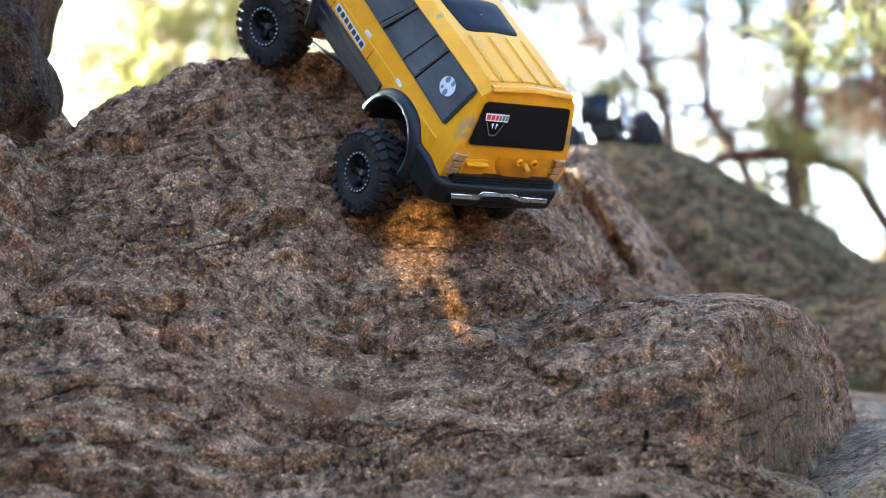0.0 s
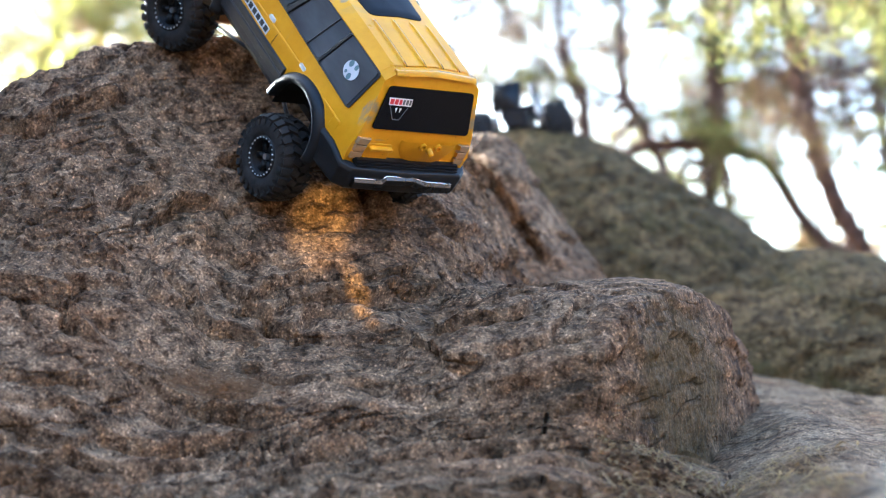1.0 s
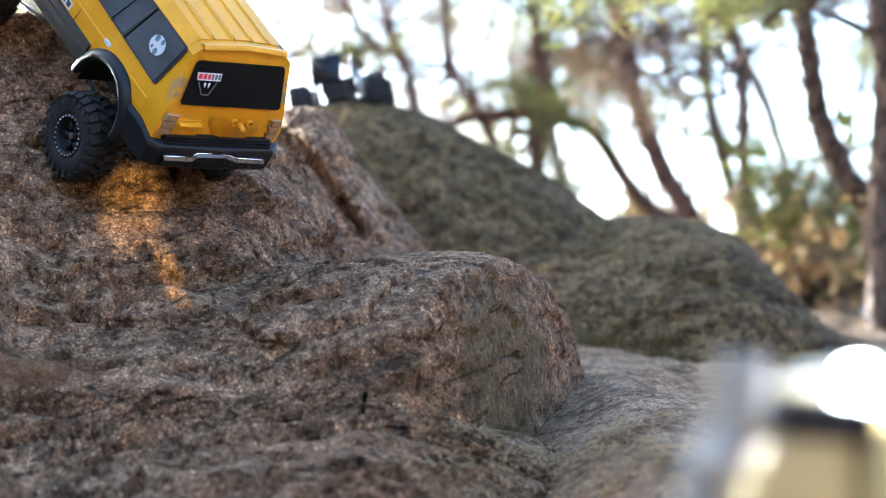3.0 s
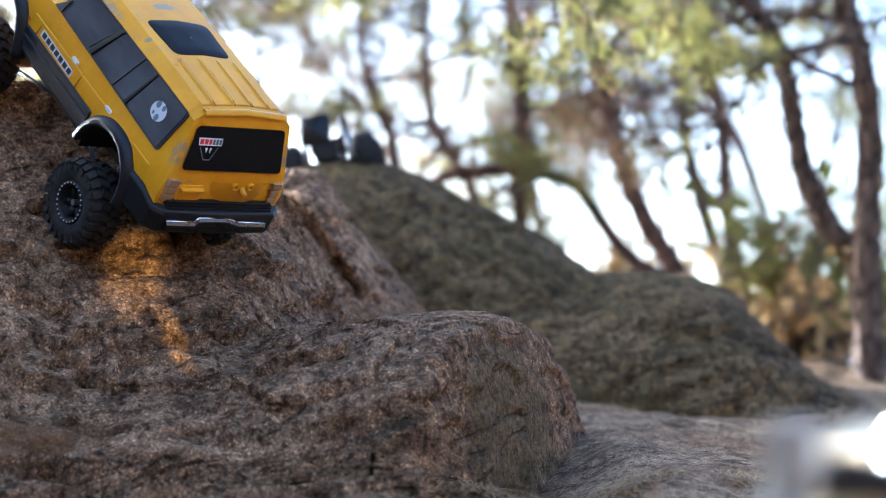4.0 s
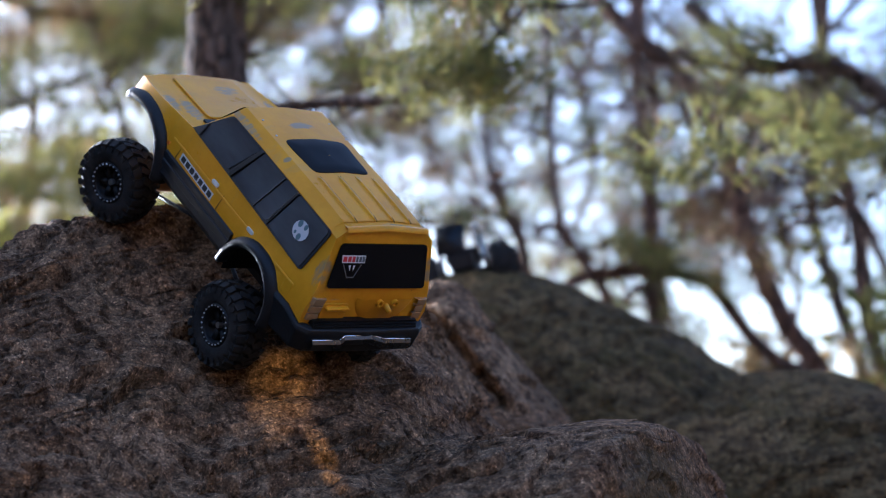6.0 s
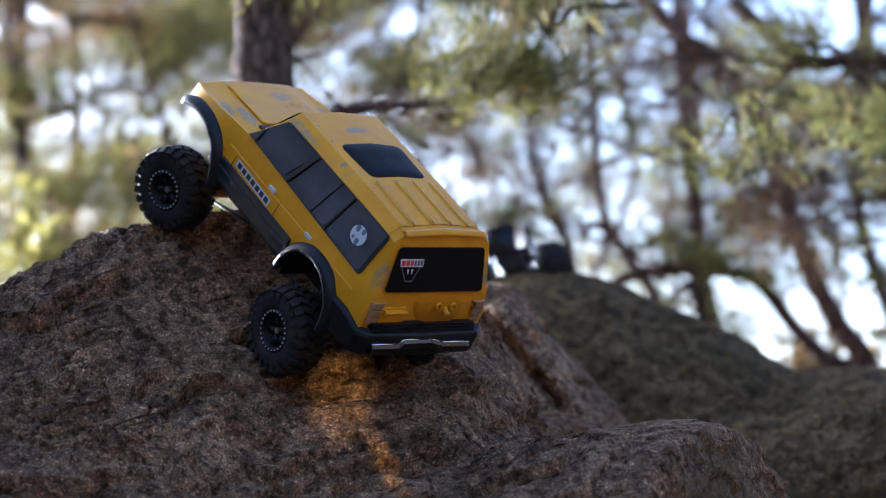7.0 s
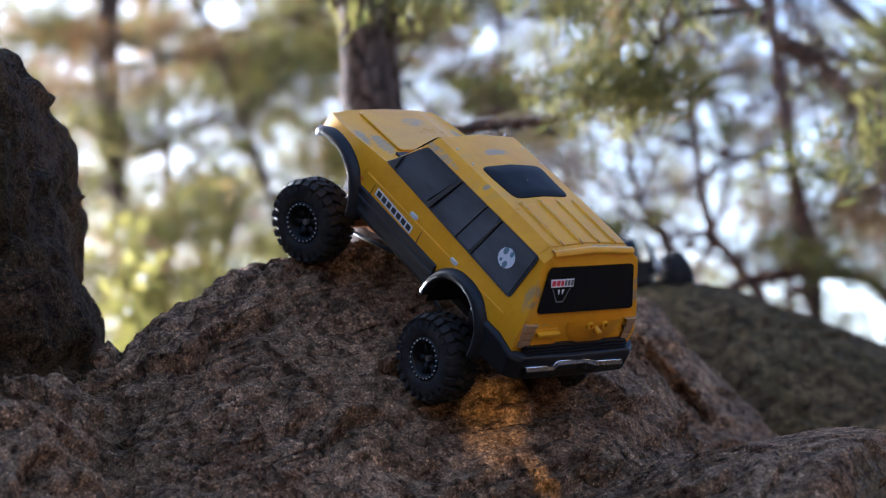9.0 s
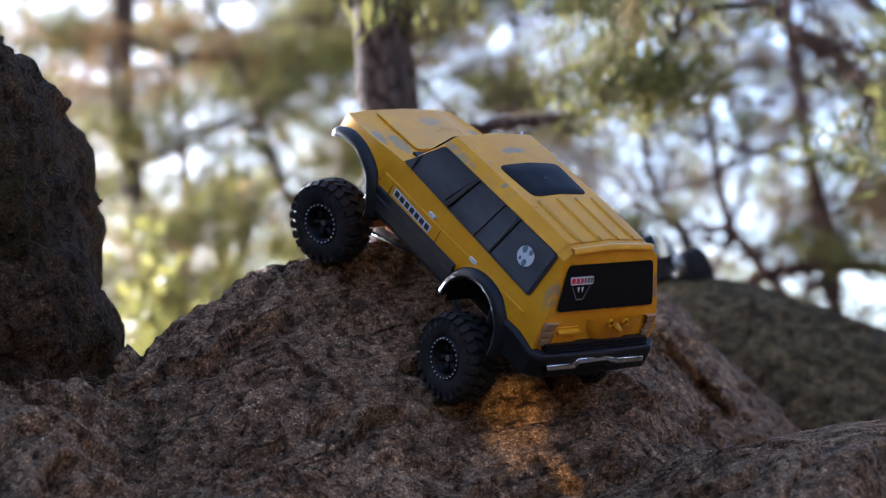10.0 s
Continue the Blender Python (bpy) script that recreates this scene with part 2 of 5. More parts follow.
def ground_relief(p):
    """Small swells and lumps of the slope, near the rocks."""
    near = np.exp(-(np.maximum(np.hypot(p[:, 0] - 0.5, p[:, 1] - 3) - 4, 0) / 3) ** 2)
    near = near * smoothstep(0.9, 1.5, np.hypot((p[:, 0] - 0.53) / 0.34, (p[:, 1] - 1.10) / 0.22))
    return near * (fbm(p, 3.0, 4, 0.5, 5) * 0.018 + fbm(p, 24.0, 3, 0.55, 9) * 0.004)


# ---- the large structure: ground and rocks ----
def build_ground():
    gx = np.concatenate([np.linspace(-400, -26, 10), np.linspace(-24, -1.2, 60), np.linspace(-1.1, 2.2, 230), np.linspace(2.4, 6, 24), np.linspace(8, 400, 14)])
    gy = np.concatenate([np.linspace(-400, -24, 10), np.linspace(-21, 0.6, 60), np.linspace(0.65, 6.0, 280), np.linspace(6.1, 12, 40), np.linspace(14, 500, 16)])
    X, Y = np.meshgrid(gx, gy, indexing="ij")
    x, y = X.ravel(), Y.ravel()
    z = np.maximum(ground_height(x, np.clip(y, -60, 60)), -7.0)
    p = np.stack([x, y, z], 1)
    p[:, 2] += ground_relief(p)
    ob = mesh_object("ground", p, grid_faces(len(gx), len(gy)), M_GROUND)
    tagged(ob, "grey stony slope with rust-brown pine litter", "ground", kind="structure")


def boulder_height(x, y):
    """The climbed boulder: a domed crest, its face, a low shelf in front and a squared ledge."""
    crest = soft_profile(x, [-1.70, -1.52, -1.32, -0.95, -0.74, -0.68, -0.60, -0.52, -0.42, -0.34, -0.27, -0.20, -0.14, -0.09, -0.04, 0.006, 0.046, 0.08, 0.13, 0.20, 0.30],
                         [-0.10, 0.30, 0.63, 0.71, 0.742, 0.77, 0.84, 0.885, 0.917, 0.922, 0.900, 0.862, 0.838, 0.830, 0.795, 0.726, 0.668, 0.622, 0.54, 0.42, 0.25], 0.02)
    back = soft_profile(x, [-1.6, -0.7, -0.4, -0.1, 0.1, 0.5], [2.9, 2.95, 3.07, 3.2, 3.38, 3.45], 0.08)
    d = back - y
    steep = soft_profile(x, [-1.0, -0.5, -0.3, -0.1, 0.2], [0.74, 0.82, 0.95, 0.66, 0.6], 0.06)
    face = crest - np.where(d > 0, np.sqrt((steep * d) ** 2 + 0.03 ** 2) - 0.03 + 0.05 * (1 - np.exp(-(np.maximum(d, 0) / 0.085) ** 2)) * smoothstep(-0.1, -0.35, x),
                            (0.25 + 2.6 * smoothstep(-0.22, -0.08, x)) * -d + 1.6 * d * d)
    rise = np.where(y > 2.5, 0.45 - 0.35 * smoothstep(0.0, 0.2, x), 0.30)
    shelf = 0.405 + 0.20 * (np.minimum(x, 0.1) + 0.05) - 0.22 * np.maximum(x - 0.1, 0) + rise * (np.minimum(y, 2.75) - 2.5) - 0.5 * np.maximum(y - 2.8, 0) - 0.6 * np.maximum(1.75 - y, 0)
    top = 0.574 + 0.16 * (np.minimum(y, 2.9) - 2.6) + 0.20 * (np.minimum(x, 0.19) - 0.13) - 0.25 * np.maximum(x - 0.25, 0) - 0.55 * np.maximum(y - 3.03, 0) - 0.6 * np.maximum(-0.02 - x, 0)
    rim = 2.66 + 0.10 * (0.15 - x)
    top = top - 0.6 * np.maximum(rim - y, 0) - 1.7 * np.maximum(rim - 0.085 - y, 0)
    side = ((x - 0.118) * 0.50 - (y - 2.50) * 0.20) / 0.539
    top = top - 4.2 * np.sqrt(np.maximum(side, 0) ** 2 + 0.0001) + 0.042
    shelf = shelf - 1.6 * np.maximum(x - 0.31 - 0.3 * (y - 2.4), 0)
    face = face - 0.010 * np.exp(-((x + 0.455) / 0.060) ** 2 - ((y - 3.03) / 0.075) ** 2)      # a hollow under the front tyre
    # the shoulder that carries the stacked boulders
    shoulder = 0.705 + 0.06 * (-0.75 - np.maximum(x, -1.3)) - 0.85 * np.maximum(2.70 - y, 0) - 2.0 * np.maximum(x + 0.715, 0)
    face = smax(face, shoulder, 0.06)
    z = smax(face, shelf, 0.05)
    z = smax(z, top, 0.025)
    z = z - 1.2 * np.maximum(x - 0.52, 0) - 0.35 * np.maximum(x - 0.24, 0) * smoothstep(2.7, 2.3, y)
    return z


def build_boulder():
    gx = np.concatenate([np.linspace(-1.7, -0.95, 40), np.linspace(-0.945, 0.076, 256), np.linspace(0.08, 0.36, 230), np.linspace(0.365, 0.62, 44)])
    gy = np.concatenate([np.linspace(1.4, 2.1, 50), np.linspace(2.105, 3.5, 350), np.linspace(3.52, 3.9, 25)])
    X, Y = np.meshgrid(gx, gy, indexing="ij")
    Z = boulder_height(X, Y)
    zx, zy = np.gradient(Z, gx, axis=0), np.gradient(Z, gy, axis=1)
    nrm = np.stack([-zx.ravel(), -zy.ravel(), np.ones(Z.size)], 1)
    nrm /= np.linalg.norm(nrm, axis=1)[:, None]
    p = np.stack([X.ravel(), Y.ravel(), Z.ravel()], 1)
    calm = 1 - 0.6 * smoothstep(-0.02, 0.14, p[:, 0]) - 0.25 * smoothstep(-0.3, -0.1, p[:, 0]) * smoothstep(0.56, 0.62, p[:, 2])
    calm = calm * (0.55 + 0.45 * smoothstep(0.22, 0.5, nrm[:, 2]))
    # long broken bedding steps and cracks across the low shelf
    warp = fbm(p * np.array([1.0, 3.0, 1.0]), 2.2, 4, 0.55, 301)
    w = 19.0 * (p[:, 1] - 0.23 * p[:, 0]) + 1.7 * warp
    fr = w - np.floor(w)
    low = smoothstep(0.60, 0.50, p[:, 2]) * smoothstep(0.36, 0.22, p[:, 0]) * smoothstep(0.45, 0.80, nrm[:, 2])
    keep = 0.2 + 0.8 * smoothstep(-0.35, 0.15, fbm(p * np.array([0.5, 2.0, 1.0]), 4.0, 3, 0.5, 311))
    step = (np.minimum(1 - fr, fr * 7) - 0.5) * 0.030 - np.exp(-(np.minimum(fr, 1 - fr) / 0.06) ** 2) * 0.020
    p = p + nrm * (calm * rock_relief(p, 3) * (1 - 0.55 * low) + low * keep * step)[:, None]
    ob = mesh_object("boulder", p, grid_faces(len(gx), len(gy)), M_ROCK)
    tagged(ob, "large grey-brown granite boulder with cracks and a squared ledge", "rock")
    return ob


def round_rock(name, centre, radii, power, mat, seed, label, turn=0.0, amp=1.0, segs=(150, 90)):
    """A rounded rock: a superellipsoid with weathered relief."""
    nu, nv = segs
    u = np.linspace(0, 2 * math.pi, nu, endpoint=False)
    v = np.linspace(-math.pi / 2, math.pi / 2, nv)
    U, V = np.meshgrid(u, v, indexing="ij")

    def pw(a):
        return np.sign(a) * np.abs(a) ** (2.0 / power)
    q = np.stack([(pw(np.cos(V)) * pw(np.cos(U))).ravel() * radii[0], (pw(np.cos(V)) * pw(np.sin(U))).ravel() * radii[1], pw(np.sin(V)).ravel() * radii[2]], 1)
    c, s = math.cos(radians(turn)), math.sin(radians(turn))
    q = np.stack([q[:, 0] * c - q[:, 1] * s, q[:, 0] * s + q[:, 1] * c, q[:, 2]], 1)
    out = q / np.linalg.norm(q / np.array(radii) ** 2, axis=1)[:, None] / np.array(radii) ** 2
    p = q + np.array(centre)
    p = p + out * (fbm(p, 2.2, 3, 0.5, seed) * 0.03 * min(1.0, amp + 0.1) + rock_relief(p, seed, amp))[:, None]
    idx = np.arange(nu * nv).reshape(nu, nv)
    nxt = np.roll(idx, -1, 0)
    faces = np.stack([idx[:, :-1].ravel(), nxt[:, :-1].ravel(), nxt[:, 1:].ravel(), idx[:, 1:].ravel()], 1)
    ob = mesh_object(name, p, faces, mat)
    return tagged(ob, label, "rock")


def crest_rock(name, xs, zs, ridge, front, back, base, mat, seed, label, amp, segs=(210, 120), crack=None):
    """A rock under a crest line along x: a rounded face before the ridge and another behind it."""
    gx = np.linspace(xs[0], xs[-1], segs[0])
    crest = np.maximum(soft_profile(gx, xs, zs, 0.02), base + 0.004)
    th = np.linspace(0.0, math.pi, segs[1])
    X, T = np.meshgrid(gx, th, indexing="ij")
    ends = np.sqrt(np.maximum(1 - ((X - (xs[0] + xs[-1]) / 2) / ((xs[-1] - xs[0]) / 2)) ** 4, 0.0))
    Y = ridge - np.cos(T) * np.where(T < math.pi / 2, front, back) * (0.35 + 0.65 * ends)
    Z = base + (crest[:, None] - base) * np.abs(np.sin(T)) ** 0.9
    if crack:      # a narrow open crack that slants down across the front face
        (xa, za), (xb, zb), wide, deep = crack
        run = math.hypot(xb - xa, zb - za)
        wander = (fbm(np.stack([X, Z * 0, Z], 2).reshape(-1, 3), 9.0, 3, 0.5, seed) * 0.012).reshape(X.shape)
        away = ((X - xa) * (za - zb) + (Z - za) * (xb - xa)) / run + wander
        along = ((X - xa) * (xb - xa) + (Z - za) * (zb - za)) / run ** 2
        Y = Y + deep * np.exp(-(away / wide) ** 2) * smoothstep(0.0, 0.15, along) * smoothstep(1.1, 0.9, along) * (T < math.pi / 2)
    G = np.stack([X, Y, Z], 2)
    nrm = np.cross(np.gradient(G, axis=0), np.gradient(G, axis=1)).reshape(-1, 3)
    nrm /= np.linalg.norm(nrm, axis=1)[:, None] + 1e-9
    p = G.reshape(-1, 3)
    nrm = nrm * np.where(((nrm[:, 2]) < 0), -1.0, 1.0)[:, None]
    p = p + nrm * (fbm(p, 2.6, 3, 0.5, seed) * 0.014 + rock_relief(p, seed, amp))[:, None]
    return tagged(mesh_object(name, p, grid_faces(*segs), mat), label, "rock")


build_ground()
build_boulder()
crest_rock("rock", [-0.45, -0.30, -0.18, -0.10, -0.05, 0.02, 0.11, 0.18, 0.24, 0.30, 0.36, 0.40, 0.44, 0.49, 0.54, 0.62, 0.72, 0.80], [0.45, 0.72, 0.88, 0.945, 0.970, 0.984, 0.986, 0.972, 0.951, 0.934, 0.915, 0.895, 0.873, 0.840, 0.800, 0.70, 0.56, 0.42],
           4.5, 0.62, 0.75, 0.42, M_ROCK_FAR, 11, "rounded olive-grey granite rock with lichen under a black crawler", 0.45)
crest_rock("rock", [-0.24, -0.17, -0.12, -0.085, -0.062, -0.02, 0.016, 0.042, 0.075, 0.108, 0.15, 0.19, 0.26, 0.33], [0.42, 0.70, 0.82, 0.858, 0.872, 0.877, 0.863, 0.833, 0.788, 0.748, 0.706, 0.668, 0.58, 0.42],
           3.65, 0.30, 0.35, 0.42, M_ROCK, 17, "brownish granite rock wedged against a larger rock", 0.40, crack=((-0.094, 0.851), (0.081, 0.663), 0.008, 0.040))
crest_rock("rock", [0.05, 0.16, 0.28, 0.38, 0.45, 0.52, 0.60, 0.67, 0.72, 0.765, 0.80, 0.85, 0.90, 0.96, 1.04, 1.15], [0.38, 0.58, 0.70, 0.752, 0.776, 0.793, 0.803, 0.802, 0.787, 0.760, 0.731, 0.690, 0.650, 0.622, 0.60, 0.42],
           4.3, 0.62, 0.55, 0.36, M_ROCK_FAR, 23, "low domed mossy granite rock on the slope", 0.45)
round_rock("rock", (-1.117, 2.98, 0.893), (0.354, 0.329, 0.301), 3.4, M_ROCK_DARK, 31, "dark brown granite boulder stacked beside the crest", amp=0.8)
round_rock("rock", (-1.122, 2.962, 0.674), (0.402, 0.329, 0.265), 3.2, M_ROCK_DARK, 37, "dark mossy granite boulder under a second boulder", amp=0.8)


# ---- helpers for things built of parts ----
def part(name, bm, mat, parent, label="", smooth=True, bevel=0.0, segs=2):
    """One bmesh as one mesh object under a thing or a part."""
    bmesh.ops.recalc_face_normals(bm, faces=bm.faces)
    me = bpy.data.meshes.new(name)
    bm.to_mesh(me)
    bm.free()
    me.materials.append(mat)
    if smooth:
        me.shade_smooth()
    ob = new(name, me)
    ob.parent = parent
    if bevel:
        b = ob.modifiers.new("bevel", 'BEVEL')
        b.width, b.segments, b.limit_method, b.angle_limit = bevel, segs, 'ANGLE', radians(28)
        b.harden_normals = True
    if label:
        tagged(ob, label)
    return ob


def thing(name, m, label, category, group=""):
    ob = new(name)
    ob.empty_display_size = 0.05
    ob.matrix_world = m
    return tagged(ob, label, category, group)


def box(bm, lo, hi, m=None):
    vs = [bm.verts.new((x, y, z)) for x in (lo[0], hi[0]) for y in (lo[1], hi[1]) for z in (lo[2], hi[2])]
    for q in ((0, 1, 3, 2), (4, 6, 7, 5), (0, 4, 5, 1), (2, 3, 7, 6), (0, 2, 6, 4), (1, 5, 7, 3)):
        bm.faces.new([vs[i] for i in q])
    if m is not None:
        bmesh.ops.transform(bm, matrix=m, verts=vs)
    return vs


def slab(bm, outline, out, thick):
    """A plate: an outline of points raised by thick along out."""
    out = Vector(out).normalized()
    a = [bm.verts.new(Vector(p)) for p in outline]
    b = [bm.verts.new(Vector(p) + out * thick) for p in outline]
    bm.faces.new(a)
    bm.faces.new(b)
    for i in range(len(a)):
        j = (i + 1) % len(a)
        bm.faces.new((a[i], a[j], b[j], b[i]))


def tube(bm, pts, radii, sides=10, cap=True):
    """A round tube along points, with a radius for each."""
    rings = []
    pts = [Vector(p) for p in pts]
    for i, p in enumerate(pts):
        d = (pts[min(i + 1, len(pts) - 1)] - pts[max(i - 1, 0)]).normalized()
        a = d.cross(Vector((0, 0, 1)) if abs(d.z) < 0.9 else Vector((1, 0, 0))).normalized()
        b = d.cross(a)
        r = radii[i] if isinstance(radii, (list, tuple)) else radii
        rings.append([bm.verts.new(p + r * (math.cos(2 * math.pi * k / sides) * a + math.sin(2 * math.pi * k / sides) * b)) for k in range(sides)])
    for u, v in zip(rings, rings[1:]):
        for k in range(sides):
            bm.faces.new((u[k], u[(k + 1) % sides], v[(k + 1) % sides], v[k]))
    if cap:
        bm.faces.new(rings[0])
        bm.faces.new(rings[-1])


def revolve(bm, profile, segs=40, closed=False):
    """Profile rows of (x along the axle, radius), turned round the x axis."""
    rings = [[bm.verts.new((x, r * math.cos(2 * math.pi * k / segs), r * math.sin(2 * math.pi * k / segs))) for k in range(segs)] for x, r in profile]
    pairs = list(zip(rings, rings[1:])) + ([(rings[-1], rings[0])] if closed else [])
    for a, b in pairs:
        for k in range(segs):
            bm.faces.new((a[k], a[(k + 1) % segs], b[(k + 1) % segs], b[k]))


# ---- car materials ----
def car_paint():
    """Yellow sprayed shell, scuffed to pale grey on the roof and edges, dusty."""
    m = material("yellow_paint", rough=0.36, spec=0.20, coat=0.08)
    n = Nodes(m)
    dust = n.noise(14.0, 6, 0.7)
    c = n.ramp(dust, [(0.3, (0.58, 0.250, 0.002)), (0.75, (0.75, 0.360, 0.003))])
    streak = n.noise(9.0, 6, 0.7, n.scaled((1.0, 2.5, 1.0)), warp=0.6)
    smudge = n.grey(streak, 0.58, 0.74, 0.0, 0.35)
    c = n.mix(smudge, c, (0.30, 0.25, 0.13))
    fine = n.noise(60.0, 5, 0.7, n.scaled((1.0, 3.0, 1.0)))

    def scuff(centre, size, level):
        mp = n.t.nodes.new("ShaderNodeMapping")
        mp.vector_type = 'TEXTURE'
        mp.inputs["Location"].default_value = centre
        mp.inputs["Scale"].default_value = size
        n.link(n.obj, mp.inputs[0])
        ln = n.t.nodes.new("ShaderNodeVectorMath")
        ln.operation = 'LENGTH'
        n.link(mp.outputs[0], ln.inputs[0])
        near = n.grey(ln.outputs["Value"], 1.0, 0.35)
        return n.grey(n.math('ADD', n.math('MULTIPLY', near, 0.5), n.math('MULTIPLY', fine, 0.62)), level, level + 0.16, 0.0, 0.8)
    for centre, size, level in (((-0.002, 0.042, 0.221), (0.036, 0.013, 0.02), 0.58), ((-0.066, 0.175, 0.155), (0.020, 0.055, 0.02), 0.66), ((0.02, 0.225, 0.152), (0.05, 0.03, 0.02), 0.70), ((0.0, 0.148, 0.16), (0.07, 0.008, 0.02), 0.64), ((0.01, -0.166, 0.213), (0.062, 0.008, 0.014), 0.62),
                                ((-0.066, -0.028, 0.217), (0.010, 0.008, 0.02), 0.62), ((-0.085, -0.185, 0.16), (0.02, 0.02, 0.05), 0.70),
                                ((0.085, -0.185, 0.16), (0.02, 0.02, 0.05), 0.70), ((-0.083, 0.20, 0.155), (0.016, 0.05, 0.02), 0.66),
                                ((0.083, 0.20, 0.155), (0.016, 0.05, 0.02), 0.66), ((-0.075, 0.06, 0.212), (0.012, 0.08, 0.012), 0.68),
                                ((0.075, 0.0, 0.212), (0.010, 0.17, 0.012), 0.70), ((0.03, -0.203, 0.098), (0.025, 0.012, 0.008), 0.66),
                                ((-0.055, -0.203, 0.128), (0.03, 0.012, 0.004), 0.66)):
        c = n.mix(scuff(centre, size, level), c, (0.25, 0.225, 0.15))
    speck = n.grey(n.noise(160.0, 3, 0.6), 0.72, 0.78)
    c = n.mix(speck, c, (0.10, 0.07, 0.04))
    n.color(c)
    n.rough(n.grey(dust, 0.3, 0.7, 0.24, 0.42))
    n.normal(n.bump(n.noise(35.0, 4, 0.6), 0.0009, 0.6))
    return m


def dark_plastic(name, base, rough):
    m = material(name, rough=rough, spec=0.26)
    n = Nodes(m)
    d = n.noise(55.0, 6, 0.7)
    n.color(n.ramp(d, [(0.35, base), (0.8, tuple(v * 1.5 + 0.006 for v in base))]))
    n.rough(n.grey(d, 0.3, 0.75, rough - 0.08, rough + 0.2))
    n.normal(n.bump(n.noise(240.0, 4, 0.6), 0.0005, 0.7))
    return m


def rubber_material():
    m = material("tyre_rubber", rough=0.8, spec=0.3)
    n = Nodes(m)
    d = n.noise(30.0, 6, 0.75)
    n.color(n.ramp(d, [(0.35, (0.008, 0.0075, 0.007)), (0.7, (0.032, 0.027, 0.022))]))
    n.normal(n.bump(n.noise(160.0, 4, 0.7), 0.001, 0.8))
    return m


M_PAINT = car_paint()
M_BLACK = dark_plastic("black_plastic", (0.007, 0.007, 0.0075), 0.42)
M_TRIM = dark_plastic("grey_black_trim", (0.022, 0.022, 0.024), 0.5)
M_RUBBER = rubber_material()
M_GLASS = material("smoked_window", rough=0.16, base=(0.005, 0.005, 0.006), spec=0.18)
M_ROOF_GLASS = material("matt_roof_panel", rough=0.55, base=(0.010, 0.0095, 0.0105), spec=0.10)
M_SIDE_GLASS = material("pale_sheen_side_window", rough=0.2, base=(0.040, 0.044, 0.050), spec=0.9)
gn = Nodes(M_SIDE_GLASS)
# pale clouding in the colour stands in for reflected sky
gn.color(gn.ramp(gn.noise(9.0, 4, 0.55, gn.scaled((1.0, 0.7, 2.0))), [(0.34, (0.028, 0.032, 0.037)), (0.70, (0.090, 0.098, 0.104))]))
gn.rough(gn.grey(gn.noise(40.0, 5, 0.7), 0.3, 0.75, 0.06, 0.16))
M_GASKET = material("window_gasket", rough=0.6, base=(0.01, 0.01, 0.01))
M_GAP_RIB = material("gap_and_rib_line", rough=0.9, base=(0.022, 0.013, 0.004))
M_CHROME = material("chrome_trim", rough=0.22, metal=1.0, base=(0.085, 0.085, 0.085))
M_BRIGHT = material("bright_chrome", rough=0.2, metal=1.0, base=(0.85, 0.85, 0.85))
cn = Nodes(M_CHROME)
cn.rough(cn.grey(cn.noise(30.0, 3, 0.6), 0.3, 0.8, 0.22, 0.40))
M_STEEL = material("scratched_steel", rough=0.35, metal=0.9, base=(0.45, 0.44, 0.42))
M_LENS = material("clear_ribbed_lens", rough=0.14, base=(0.36, 0.215, 0.095), spec=0.8, coat=0.8)
M_AMBER = material("amber_lens", rough=0.25, base=(0.55, 0.16, 0.02), spec=0.6)
M_BRONZE = material("bronze_axle", rough=0.45, metal=0.6, base=(0.32, 0.14, 0.05))
M_WHITE = material("white_sticker", rough=0.5, base=(0.75, 0.75, 0.74))
M_RED = material("red_sticker", rough=0.5, base=(0.55, 0.02, 0.03))
M_RIM = material("black_rim", rough=0.55, base=(0.008, 0.008, 0.008), spec=0.3)
M_BOLT = material("bright_bolt", rough=0.35, metal=0.2, base=(0.72, 0.72, 0.70))
M_SCUFF = material("scuffed_plastic", rough=0.55, base=(0.13, 0.13, 0.125))
M_GREY = material("grey_sticker", rough=0.5, base=(0.10, 0.10, 0.10))
M_TEAL = material("teal_sticker", rough=0.45, base=(0.09, 0.16, 0.17))
M_SILVER = material("silver_sticker", rough=0.4, base=(0.55, 0.56, 0.56))

# ---- wheels ----
TYRE_R, TYRE_W = 0.057, 0.048


def tyre_mesh():
    bm = bmesh.new()
    w, r = TYRE_W / 2, TYRE_R - 0.005
    revolve(bm, [(-w * 0.62, 0.024), (-w * 0.86, 0.027), (-w * 0.99, 0.033), (-w, 0.041), (-w * 0.92, r * 0.92), (-w * 0.6, r), (0, r + 0.001), (w * 0.6, r), (w * 0.92, r * 0.92), (w, 0.041), (w * 0.99, 0.033), (w * 0.86, 0.027), (w * 0.62, 0.024)], 44)
    return bm


